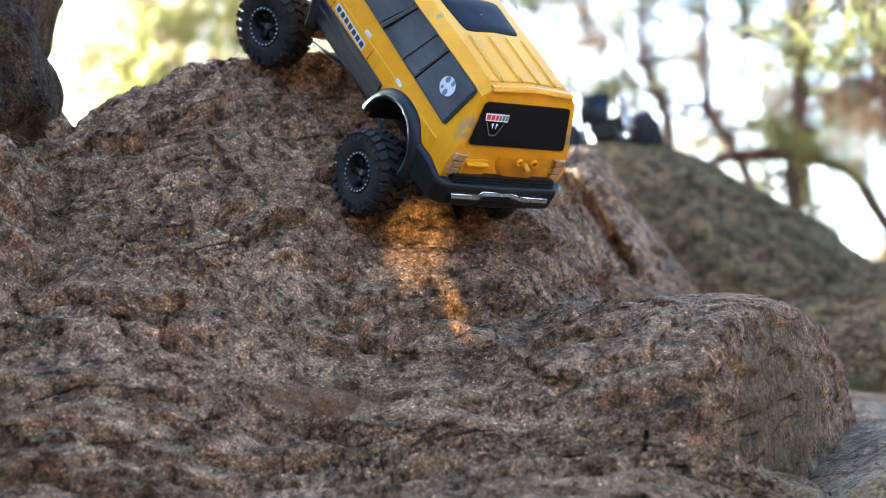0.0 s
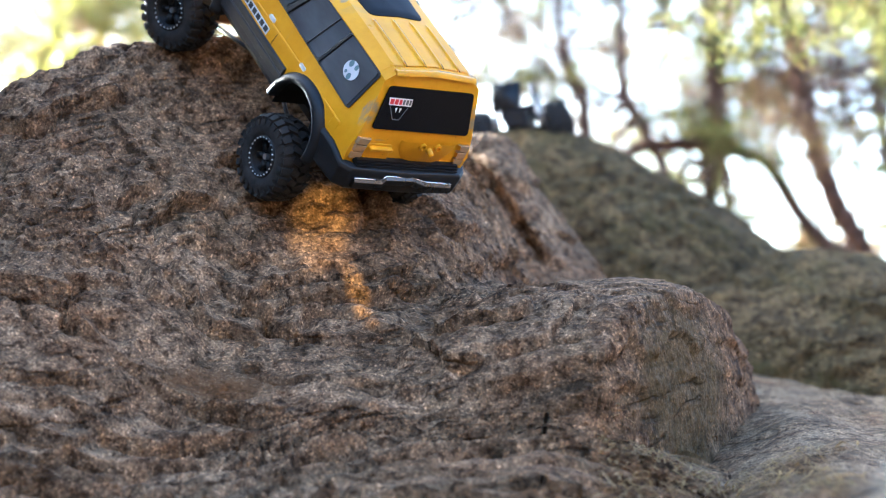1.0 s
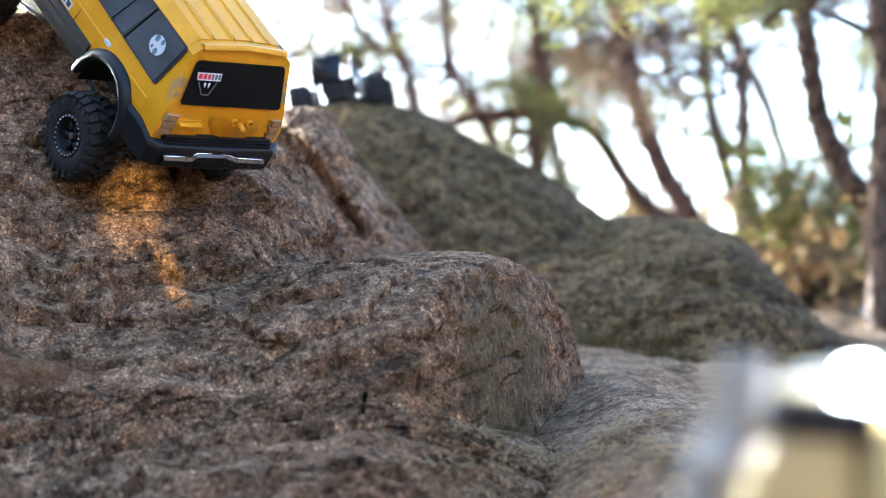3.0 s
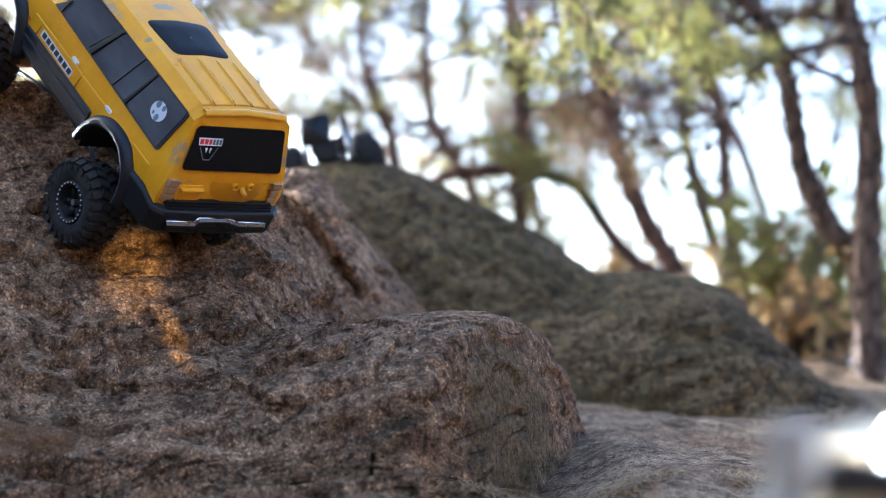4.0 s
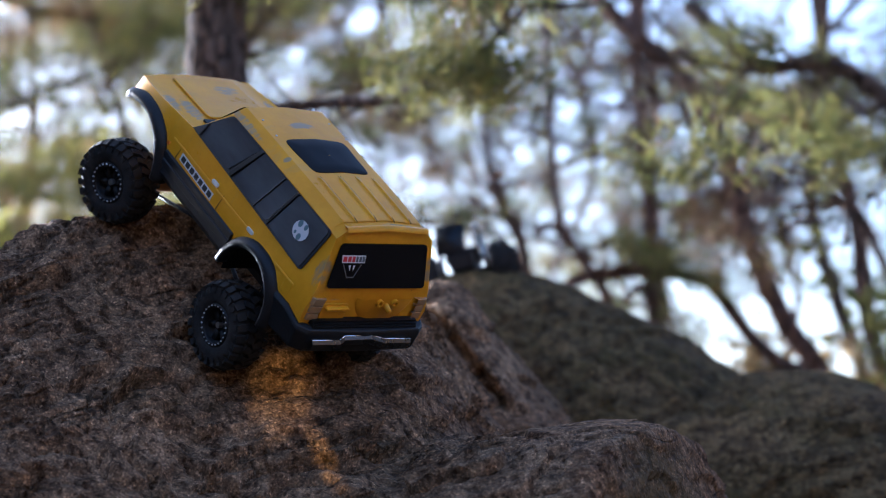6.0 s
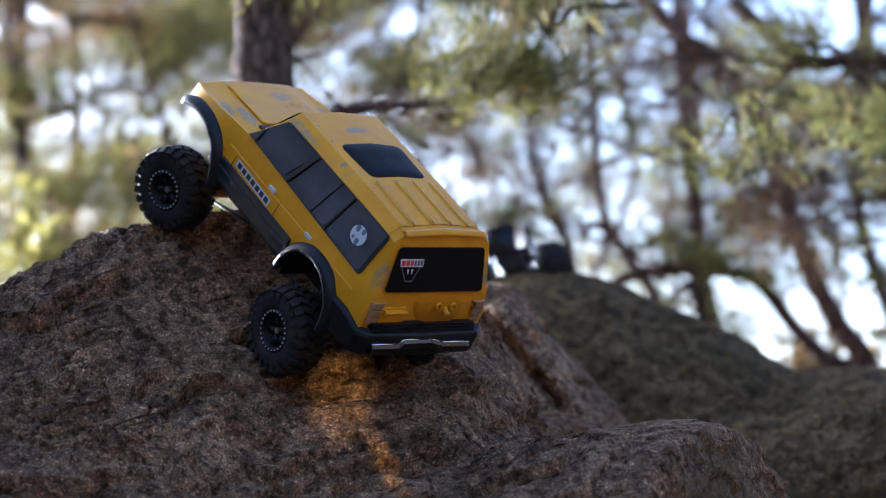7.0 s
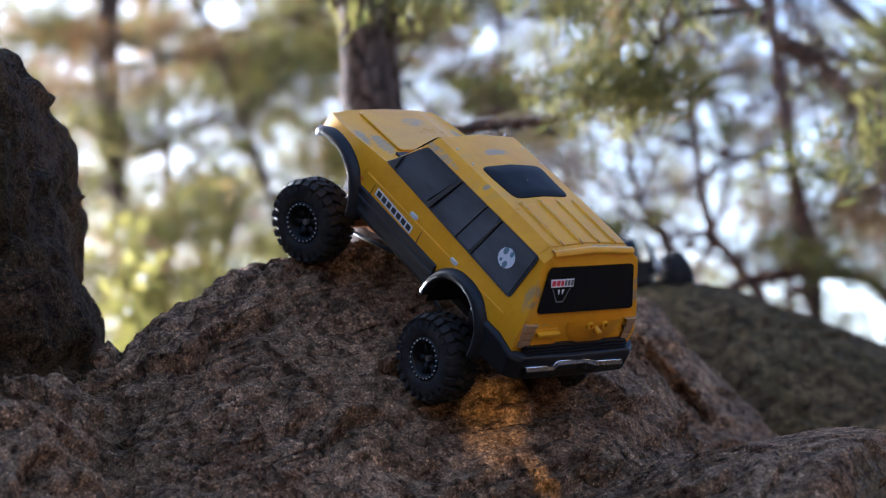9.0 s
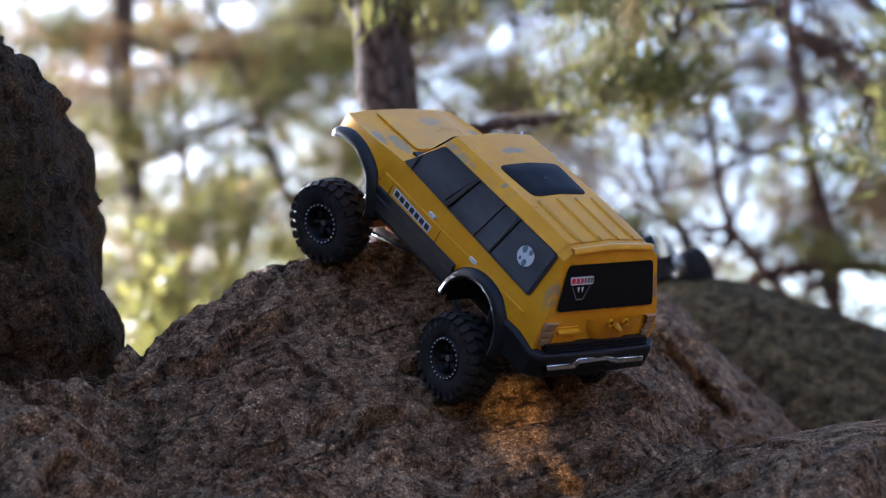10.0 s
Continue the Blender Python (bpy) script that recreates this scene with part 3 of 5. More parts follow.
def tread_mesh():
    bm = bmesh.new()
    r, count = TYRE_R - 0.005, 24
    for k in range(count):
        for side in (-1, 1):
            a = 2 * math.pi * (k + (0.25 if side > 0 else -0.25)) / count
            turn = Matrix.Rotation(a, 4, 'X')
            # centre lug, shoulder lug and side biter of the tread
            box(bm, (-0.0068, -0.0042, -0.004), (0.0068, 0.0042, 0.004), turn @ pose(side * 0.0060, 0, r + 0.0012, 0, 0, side * 28))
            box(bm, (-0.0060, -0.0044, -0.004), (0.0060, 0.0044, 0.0036), turn @ pose(side * 0.0178, 0, r - 0.0012, 0, side * 24, -side * 10))
            box(bm, (-0.0014, -0.0030, -0.0036), (0.0014, 0.0030, 0.0036), turn @ pose(side * 0.0232, 0, r - 0.0075, 0, -side * 6, 0))
    return bm


def add_wheel(car, centre, steer, outer):
    """A wheel of the car; outer is the side (-1 or 1) on which its rim shows."""
    hub = new("wheel")
    hub.parent = car
    hub.matrix_basis = pose(*centre, 0, 0, steer)
    part("tyre", tyre_mesh(), M_RUBBER, hub, "black knobbly crawler tyre dusted with soil")
    tagged(part("tread", tread_mesh(), M_RUBBER, hub, "blocky tread lugs", smooth=False), kind="stuff")
    s = outer
    bm = bmesh.new()
    w = TYRE_W / 2
    revolve(bm, [(s * w * 0.84, 0.0275), (s * w * 0.94, 0.0268), (s * w * 0.94, 0.0232), (s * w * 0.8, 0.0222), (s * w * 0.2, 0.0205), (s * w * 0.15, 0.010), (s * w * 0.42, 0.0085), (s * w * 0.42, 0.0)], 40)
    for k in range(6):
        box(bm, (-0.003, -0.0035, 0.008), (0.003, 0.0035, 0.0222), Matrix.Rotation(2 * math.pi * k / 6, 4, 'X') @ pose(s * w * 0.5, 0, 0))
    part("rim", bm, M_RIM, hub, "black beadlock rim")
    bm = bmesh.new()
    for k in range(24):
        m = Matrix.Rotation(2 * math.pi * k / 24, 4, 'X') @ pose(s * w * 0.96, 0, 0.0250, 0, 90, 0)
        bmesh.ops.create_cone(bm, cap_ends=True, segments=6, radius1=0.0010, radius2=0.0009, depth=0.0016, matrix=m)
    part("beadlock_bolt", bm, M_BOLT, hub, "ring of small steel bolts", smooth=False)
    bm = bmesh.new()
    bmesh.ops.create_cone(bm, cap_ends=True, segments=6, radius1=0.0042, radius2=0.0036, depth=0.008, matrix=pose(s * w * 0.55, 0, 0, 0, 90, 0))
    part("wheel_nut", bm, M_STEEL, hub, "", smooth=False)
    return hub


# ---- the yellow car: x right, y ahead, z up from the axles ----
REAR, NOSE = -0.200, 0.268
ARCHES = ((-0.094, 0.062, 0.057), (0.215, 0.062, 0.072))


def section(y):
    """Half section of the shell at y: sill, widest line, belt, roof edge, roof shoulder, middle."""
    xb = 0.0945 - 0.003 * max(0, (-0.172 - y) / 0.028) - 0.008 * max(0, (y - 0.20) / 0.068) ** 1.5
    sill = 0.080
    for yc, zc, r in ARCHES:
        if abs(y - yc) < r:
            sill = max(sill, zc + math.sqrt(r * r - (y - yc) ** 2))
    mid = max(0.112, sill + 0.005)
    belt = max(0.145 + 0.055 * (min(y, 0.11) + 0.16) - 0.085 * max(0, y - 0.11), mid + 0.005)
    if y <= 0.0851:
        lift = 0.006 * (1 - ((y + 0.05) / 0.125) ** 2)
        nose = 0.004 * max(0, (y + 0.02) / 0.105)
        roof = ((0.0785, 0.2055 + lift * 0.5 + nose), (0.0625, 0.2165 + lift * 0.6 + nose), (0.0, 0.2205 + lift * 0.6 + nose))
    else:
        k = min(1, (y - 0.085) / 0.048)
        drop = 0.004 * max(0, (y - 0.133) / 0.135)
        hood = ((0.086 - 0.006 * max(0, (y - 0.2) / 0.068), 0.1535 - drop * 2), (0.060, 0.1585 - drop * 2.2), (0.0, 0.1605 - drop * 2.2))
        roof = tuple((a[0] * (1 - k) + b[0] * k, a[1] * (1 - k) + b[1] * k) for a, b in zip(((0.0785, 0.2085), (0.0625, 0.2195), (0.0, 0.2235)), hood))
    return [(xb + 0.006, sill), (xb + 0.0085, mid), (xb, belt), *roof]


def shell_mesh():
    bm = bmesh.new()
    ys = sorted({*[REAR + 0.008 * i for i in range(1, 35)], 0.085, *[0.092 + 0.0085 * i for i in range(5)], 0.133, *[0.141 + 0.008 * i for i in range(16)], NOSE})
    rows = []
    back = (0.0, 0.0, 0.004, 0.024, 0.027, 0.027)
    for i, y in enumerate([REAR] + ys):
        row = []
        for k, (x, z) in enumerate(section(y)):
            yy = y
            if i == 0:
                yy = y + back[k]
            elif y < -0.165 and k >= 2:
                yy = max(y, REAR + back[k] + 0.004 * (i + 1))
            row.append((x, yy, z))
        rows.append(row)
    left = [[bm.verts.new((-x, y, z)) for x, y, z in row] for row in rows]
    right = [[bm.verts.new((x, y, z)) if k < 5 else left[i][5] for k, (x, y, z) in enumerate(row)] for i, row in enumerate(rows)]
    for side in (left, right):
        for a, b in zip(side, side[1:]):
            for k in range(5):
                bm.faces.new((a[k], b[k], b[k + 1], a[k + 1]))
    for i in (0, -1):
        for k in range(5):
            if k == 4:
                bm.faces.new((left[i][4], right[i][4], left[i][5]))
            else:
                bm.faces.new((left[i][k], right[i][k], right[i][k + 1], left[i][k + 1]))
    return bm


def roof_height(x, y):
    """The height of the roof panel at a place on it."""
    (_, _), (x1, z1), (_, z2) = section(min(max(y, -0.17), 0.085))[3:]
    return z2 + (z1 - z2) * min(1.0, abs(x) / x1)


def side_point(y, s, sign, out=0.0):
    """A point of the side's window plane: s from the belt (0) to the roof edge (1)."""
    x0, z0 = section(y)[2]
    x1, z1 = section(min(y, 0.085))[3]
    return Vector((sign * (x0 + (x1 - x0) * s + out), y, z0 + (z1 - z0) * s + out * 0.27))


def rear_point(x, s, out=0.0):
    """A point of the rear window's plane: s from its lower (0) to its upper line (1)."""
    return Vector((x, -0.1963 + 0.0198 * s - out, 0.147 + 0.0585 * s + out * 0.3))


def rounded(corners, r, n=4):
    """A closed outline with its corners rounded by about r."""
    out = []
    for i, c in enumerate(corners):
        c = Vector(c)
        a, b = Vector(corners[i - 1]), Vector(corners[(i + 1) % len(corners)])
        p, q = c + (a - c).normalized() * r, c + (b - c).normalized() * r
        for k in range(n + 1):
            t = k / n
            out.append((1 - t) ** 2 * p + 2 * t * (1 - t) * c + t * t * q)
    return out


def panel_object(name, corners, r, out, thick, mat, parent, label="", bevel=0.0):
    bm = bmesh.new()
    slab(bm, rounded(corners, r), out, thick)
    return part(name, bm, mat, parent, label, smooth=False, bevel=bevel)


def disc(bm, centre, out, r, thick, squash=1.0, n=20):
    out = Vector(out).normalized()
    a = out.cross(Vector((0, 1, 0))).normalized() if abs(out.y) < 0.9 else Vector((1, 0, 0))
    b = out.cross(a)
    slab(bm, [Vector(centre) + r * (math.cos(2 * math.pi * k / n) * a + squash * math.sin(2 * math.pi * k / n) * b) for k in range(n)], out, thick)


def yellow_car(m):
    car = thing("toy_car", m, "scuffed yellow radio-controlled off-road car climbing a boulder", "toy car")
    body = part("body", shell_mesh(), M_PAINT, car, "scuffed yellow body shell", bevel=0.006, segs=4)
    for sgn in (-1, 1):
        nrm = Vector((sgn, 0, 0.27))
        panes = (((0.119, 0.04), (0.032, 0.04), (0.006, 0.97), (0.077, 0.97)), ((0.0155, 0.04), (-0.038, 0.04), (-0.055, 0.97), (-0.003, 0.97)),
                 ((-0.0405, 0.04), (-0.070, 0.04), (-0.084, 0.97), (-0.0575, 0.97)), ((-0.077, 0.04), (-0.157, 0.02), (-0.163, 0.97), (-0.091, 0.97)))
        band = ((0.124, 0.0), (-0.161, -0.02), (-0.167, 1.0), (0.080, 1.0))
        frame_ob = panel_object("window_frame", [side_point(y, s, sgn, 0.0006) for y, s in band], 0.006, nrm, 0.0012, M_GASKET, car, "black window surround")
        for pane in panes:
            panel_object("side_window", [side_point(y, s, sgn, 0.0017) for y, s in pane], 0.0045, nrm, 0.0012, M_SIDE_GLASS, frame_ob, "smoked side window with sky sheen put into its colour")
        # pillars between the panes
        for low, high, wide in ((0.0237, 0.0015, 0.0036), (-0.0393, -0.0563, 0.0011), (-0.0735, -0.0875, 0.0024)):
            bm = bmesh.new()
            slab(bm, [side_point(low + wide, 0.01, sgn, 0.0014), side_point(low - wide, 0.01, sgn, 0.0014), side_point(high - wide, 0.98, sgn, 0.0014), side_point(high + wide, 0.98, sgn, 0.0014)], nrm, 0.0030)
            part("window_pillar", bm, M_BLACK, frame_ob, "black window pillar", bevel=0.0008)
        # mirror foot in the front corner of the door window
        bm = bmesh.new()
        slab(bm, [side_point(0.121, 0.03, sgn, 0.003), side_point(0.103, 0.03, sgn, 0.003), side_point(0.101, 0.44, sgn, 0.003)], nrm, 0.0035)
        part("mirror_foot", bm, M_TRIM, frame_ob, "grey-black mirror foot", bevel=0.0008)
        # round sticker on the rear side window
        bm = bmesh.new()
        disc(bm, side_point(-0.126, 0.52, sgn, 0.0034), nrm, 0.0125, 0.0004, 1.15)
        patch = part("sticker", bm, M_SILVER, frame_ob, "round silver and teal sticker", smooth=False)
        bm = bmesh.new()
        for dy, ds, r in ((0.006, 0.10, 0.0050), (-0.005, 0.13, 0.0040), (-0.003, -0.12, 0.0048), (0.006, -0.10, 0.0026)):
            disc(bm, side_point(-0.126 + dy, 0.52 + ds, sgn, 0.0039), nrm, r, 0.0003, 0.8, 9)
        part("sticker_mark", bm, M_TEAL, patch, "", smooth=False)
        # door handles
        for hy, hz in ((0.038, 0.1325), (-0.057, 0.127)):
            bm = bmesh.new()
            x = section(0.0)[2][0] + 0.0030
            slab(bm, rounded([(sgn * x, hy - 0.0075, hz - 0.003), (sgn * x, hy + 0.0075, hz - 0.003), (sgn * x, hy + 0.0075, hz + 0.003), (sgn * x, hy - 0.0075, hz + 0.003)], 0.0026), (sgn, 0, 0.1), 0.004)
            part("door_handle", bm, M_SILVER, car, "small chrome door handle", bevel=0.001)
        # door gaps and crease line
        for gy in (0.124, 0.014, -0.0855):
            bm = bmesh.new()
            pts = []
            for zz in (0.084, 0.112, 0.1455):
                xx = np.interp(zz, [0.080, 0.112, 0.147], [0.1005, 0.103, 0.0945])
                if gy > -0.08 or zz > 0.1:
                    pts.append((sgn * xx, gy, zz))
            for a, b in zip(pts, pts[1:]):
                slab(bm, [(a[0], a[1] - 0.0005, a[2]), (a[0], a[1] + 0.0005, a[2]), (b[0], b[1] + 0.0005, b[2]), (b[0], b[1] - 0.0005, b[2])], (sgn, 0, 0), 0.0008)
            part("door_gap", bm, M_GAP_RIB, car, "", smooth=False)
        bm = bmesh.new()
        slab(bm, [(sgn * 0.0995, -0.165, 0.123), (sgn * 0.0995, 0.145, 0.1270), (sgn * 0.0985, 0.145, 0.1305), (sgn * 0.0985, -0.165, 0.1265)], (sgn, 0, 0.2), 0.0022)
        part("side_crease", bm, M_PAINT, car, "", bevel=0.001)
        # maker's plate on the door, as plain bars
        bm = bmesh.new()
        slab(bm, [(sgn * 0.1030, 0.031, 0.1105), (sgn * 0.1030, 0.116, 0.1150), (sgn * 0.1012, 0.116, 0.1250), (sgn * 0.1012, 0.031, 0.1205)], (sgn, 0, 0.15), 0.0006)
        plate = part("door_sticker", bm, M_SILVER, car, "pale door decal with dark bars", smooth=False)
        for k in range(7):
            y0, up = 0.0335 + 0.0117 * k, 0.0006 * k
            bm = bmesh.new()
            slab(bm, [(sgn * 0.1034, y0, 0.1125 + up), (sgn * 0.1034, y0 + 0.0085, 0.1130 + up), (sgn * 0.1022, y0 + 0.0085, 0.1198 + up), (sgn * 0.1022, y0, 0.1193 + up)], (sgn, 0, 0.15), 0.0004)
            part("decal_bar", bm, M_BLACK, plate, "", smooth=False)
        # lower cladding with ribs
        bm = bmesh.new()
        prof = ((0.0985, 0.050), (0.1045, 0.053), (0.1075, 0.060), (0.1060, 0.0665), (0.1078, 0.068), (0.1072, 0.076), (0.1055, 0.0775), (0.1066, 0.079), (0.1058, 0.0865), (0.1015, 0.089))
        rings = [[bm.verts.new((sgn * x, y, z + 0.019 + 0.025 * y)) for x, z in prof] for y in (-0.034, 0.06, 0.145)]
        for a, b in zip(rings, rings[1:]):
            for k in range(len(prof) - 1):
                bm.faces.new((a[k], a[k + 1], b[k + 1], b[k]))
        for r in (rings[0], rings[-1]):
            bm.faces.new(r)
        part("side_cladding", bm, M_BLACK, car, "ribbed black lower side cladding", smooth=False)
        # wheel arch flares
        for (yc, zc, r), a0, a1 in zip(ARCHES, (4, 2), (192, 122)):
            bm = bmesh.new()
            rows = []
            for k in range(27):
                a = radians(a0 + (a1 - a0) * k / 26)
                if yc > 0:
                    a = math.pi - a
                cy, cz = math.cos(a), math.sin(a)
                w = 1.0 + 0.25 * abs(cy)
                rows.append([bm.verts.new((sgn * x, yc + cy * (r + d), zc + cz * (r + d))) for x, d in ((0.098, -0.002), (0.1125, -0.003), (0.1138, 0.001), (0.1110, 0.006 * w), (0.1035, 0.0095 * w), (0.094, 0.008 * w))])
            for a, b in zip(rows, rows[1:]):
                for k in range(5):
                    bm.faces.new((a[k], a[k + 1], b[k + 1], b[k]))
                bm.faces.new((a[5], a[0], b[0], b[5]))
            bm.faces.new(rows[0])
            bm.faces.new(rows[-1])
            flare = part("wheel_arch", bm, M_BLACK, car, "black fender flare")
            bm = bmesh.new()
            lip = [radians(a0 + (a1 - a0) * k / 26) for k in (range(13, 27) if yc < 0 else range(2, 27))]
            lip = [math.pi - a if yc > 0 else a for a in lip]
            tube(bm, [(sgn * 0.1133, yc + math.cos(a) * (r - 0.002), zc + math.sin(a) * (r - 0.002)) for a in lip], [0.0003 + 0.0004 * (0.5 + 0.5 * math.sin(5.3 * k)) for k in range(len(lip))], 6)
            part("worn_lip", bm, M_SCUFF, flare, "pale worn edge")
        # black sheet added where the rear wheel well is dark inside
        yc, zc, r = ARCHES[0]
        bm = bmesh.new()
        rows = []
        for k in range(17):
            a = radians(-8 + 196 * k / 16)
            rows.append([bm.verts.new((sgn * x, yc + math.cos(a) * (r + 0.001), zc + math.sin(a) * (r + 0.001))) for x in (0.046, 0.074, 0.1000)])
        for a, b in zip(rows, rows[1:]):
            for k in range(2):
                bm.faces.new((a[k], a[k + 1], b[k + 1], b[k]))
        bm.faces.new([row[0] for row in rows])
        part("wheel_well", bm, M_RIM, car, "black sheet added for the dark inside of the wheel well")
        # tail lamp, three ribbed rows round the corner
        for k in range(3):
            z0 = 0.1000 + 0.0110 * k
            bm = bmesh.new()
            pts = [(sgn * 0.0985, -0.178, z0), (sgn * 0.0970, -0.194, z0), (sgn * 0.0925, -0.2025, z0), (sgn * 0.0770, -0.2035, z0)]
            lo = [bm.verts.new(p) for p in pts]
            hi = [bm.verts.new((p[0] * (1.0 - 0.012 * k), p[1], p[2] + 0.0098)) for p in pts]
            inn = [bm.verts.new((p[0] * 0.93, p[1] + 0.006, p[2])) for p in pts]
            inh = [bm.verts.new((p[0] * 0.93, p[1] + 0.006, p[2] + 0.0085)) for p in pts]
            for i in range(3):
                bm.faces.new((lo[i], lo[i + 1], hi[i + 1], hi[i]))
                bm.faces.new((inn[i], lo[i], lo[i + 1], inn[i + 1]))
                bm.faces.new((inh[i], inh[i + 1], hi[i + 1], hi[i]))
            part("tail_lamp", bm, M_LENS, car, "pale ribbed tail lamp", bevel=0.0008)
        bm = bmesh.new()
        disc(bm, (sgn * 0.1015, 0.150, 0.118), (sgn, 0, 0), 0.0028, 0.0015)
        part("side_marker", bm, M_AMBER, car, "amber side marker", smooth=False)
        # fuel flap on the rear quarter
        bm = bmesh.new()
        slab(bm, rounded([(sgn * 0.1005, -0.166, 0.108), (sgn * 0.1010, -0.150, 0.108), (sgn * 0.0985, -0.150, 0.126), (sgn * 0.0980, -0.166, 0.126)], 0.003), (sgn, 0, 0.1), 0.0030)
        part("rear_flap", bm, M_PAINT, car, "", bevel=0.0012)
    # rear window with its sticker
    win = panel_object("rear_window", [rear_point(-0.0800, -0.03, 0.0004), rear_point(0.0800, -0.03, 0.0004), rear_point(0.0700, 0.90, 0.0004), rear_point(-0.0700, 0.90, 0.0004)], 0.006, (0, -1, 0.3), 0.0014, M_GLASS, car, "black smoked rear window")

    def on_window(x, s, d):
        return rear_point(x, s, 0.0020 + d)
    bm = bmesh.new()
    slab(bm, [on_window(-0.0640, 0.50, 0), on_window(-0.0280, 0.50, 0), on_window(-0.0280, 0.66, 0), on_window(-0.0660, 0.66, 0)], (0, -1, 0.3), 0.0003)
    badge = part("window_sticker", bm, M_WHITE, win, "white sticker with red and dark bars", smooth=False)
    for x0, x1, mat in ((-0.0635, -0.0575, M_RED), (-0.0560, -0.0505, M_RED), (-0.0490, -0.0445, M_RED), (-0.0430, -0.0395, M_GREY), (-0.0380, -0.0340, M_GREY), (-0.0328, -0.0290, M_GREY)):
        bm = bmesh.new()
        slab(bm, [on_window(x0, 0.525, 0.0004), on_window(x1, 0.525, 0.0004), on_window(x1, 0.635, 0.0004), on_window(x0, 0.635, 0.0004)], (0, -1, 0.3), 0.0002)
        part("sticker_bar", bm, mat, badge, "", smooth=False)
    for pts in (((-0.062, 0.47), (-0.0605, 0.47), (-0.0515, 0.20), (-0.0525, 0.19)), ((-0.032, 0.47), (-0.0335, 0.47), (-0.0425, 0.20), (-0.0415, 0.19)),
                ((-0.0525, 0.19), (-0.0415, 0.19), (-0.0420, 0.215), (-0.0520, 0.215))):
        bm = bmesh.new()
        slab(bm, [on_window(x, s, 0) for x, s in pts], (0, -1, 0.3), 0.0003)
        part("sticker_outline", bm, M_GREY, badge, "", smooth=False)
    for pts in (((-0.0525, 0.45), (-0.0490, 0.45), (-0.0500, 0.34)), ((-0.0420, 0.45), (-0.0455, 0.45), (-0.0445, 0.34))):
        bm = bmesh.new()
        slab(bm, [on_window(x, s, 0) for x, s in pts], (0, -1, 0.3), 0.0003)
        part("sticker_mark", bm, M_WHITE, badge, "", smooth=False)
    # windscreen
    panel_object("windscreen", [(-0.072, 0.130, 0.1605), (0.072, 0.130, 0.1605), (0.062, 0.090, 0.2165), (-0.062, 0.090, 0.2165)], 0.006, (0, 0.82, 0.57), 0.0006, M_GLASS, car, "black windscreen")
    # sunroof, roof ribs, aerial stub, roof screws
    bm = bmesh.new()
    rings = []
    for lift, grow in ((-0.0015, 1.0), (0.0006, 1.0), (0.0010, 0.985), (0.0010, 0.5), (0.0010, 0.02)):
        ring = []
        for k in range(64):
            a = 2 * math.pi * k / 64
            u = math.copysign(abs(math.cos(a)) ** 0.22, math.cos(a)) * grow
            v = math.copysign(abs(math.sin(a)) ** 0.22, math.sin(a)) * grow
            px, py = 0.0475 * u * (1.0 + 0.05 * v), -0.025 + 0.0365 * v
            ring.append(bm.verts.new((px, py, roof_height(px, py) + lift)))
        rings.append(ring)
    for a, b in zip(rings, rings[1:]):
        for k in range(64):
            bm.faces.new((a[k], a[(k + 1) % 64], b[(k + 1) % 64], b[k]))
    part("sunroof", bm, M_ROOF_GLASS, car, "black sunroof panel flush with the roof")
    # each rib has a dark strip along its right side
    for x in (-0.044, -0.013, 0.0160, 0.0445):
        bm = bmesh.new()
        dark_bm = bmesh.new()
        for b2, x0, x1, up in ((bm, x - 0.0032, x + 0.0008, 0.0022), (dark_bm, x + 0.0008, x + 0.0034, 0.0005)):
            rows = []
            for k in range(13):
                yy = -0.160 + 0.0915 * k / 12
                edge = 0.35 if k in (0, 12) else 1.0
                mid = (x0 + x1) / 2
                rows.append([b2.verts.new((mid + (xx - mid) * edge, yy, roof_height(mid, yy) + zz)) for xx, zz in ((x0, -0.002), (x0 + 0.0005, up * edge), (x1 - 0.0005, up * edge), (x1, -0.002))])
            for a, b in zip(rows, rows[1:]):
                for k in range(3):
                    b2.faces.new((a[k], a[k + 1], b[k + 1], b[k]))
            b2.faces.new(rows[0])
            b2.faces.new(rows[-1])
        rib = part("roof_rib", bm, M_PAINT, car, "raised yellow roof rib")
        part("rib_dark_strip", dark_bm, M_GAP_RIB, rib, "", smooth=False)
    # raised lip across the roof's rear edge
    bm = bmesh.new()
    rows = []
    for k in range(17):
        x = -0.066 + 0.132 * k / 16
        rows.append([bm.verts.new((x, -0.1735 + dy, roof_height(x, -0.165) + dz)) for dy, dz in ((0.006, -0.002), (0.004, 0.0012), (-0.001, 0.0014), (-0.004, -0.003))])
    for a, b in zip(rows, rows[1:]):
        for k in range(3):
            bm.faces.new((a[k], a[k + 1], b[k + 1], b[k]))
    part("roof_lip", bm, M_PAINT, car, "scuffed lip above the rear window")
    bm = bmesh.new()
    tube(bm, [(0.058, 0.098, 0.196), (0.059, 0.097, 0.2165)], 0.0016, 8)
    part("aerial_stub", bm, M_STEEL, car, "short steel aerial stub")
    for x, y in ((-0.055, 0.055), (0.055, 0.055), (-0.055, 0.02), (0.06, 0.02)):
        bm = bmesh.new()
        disc(bm, (x, y, roof_height(x, y) - 0.001), (0, 0, 1), 0.0015, 0.0018, 1.0, 10)
        part("roof_screw", bm, M_STEEL, car, "", smooth=False)
    # hood panel with seams
    bm = bmesh.new()
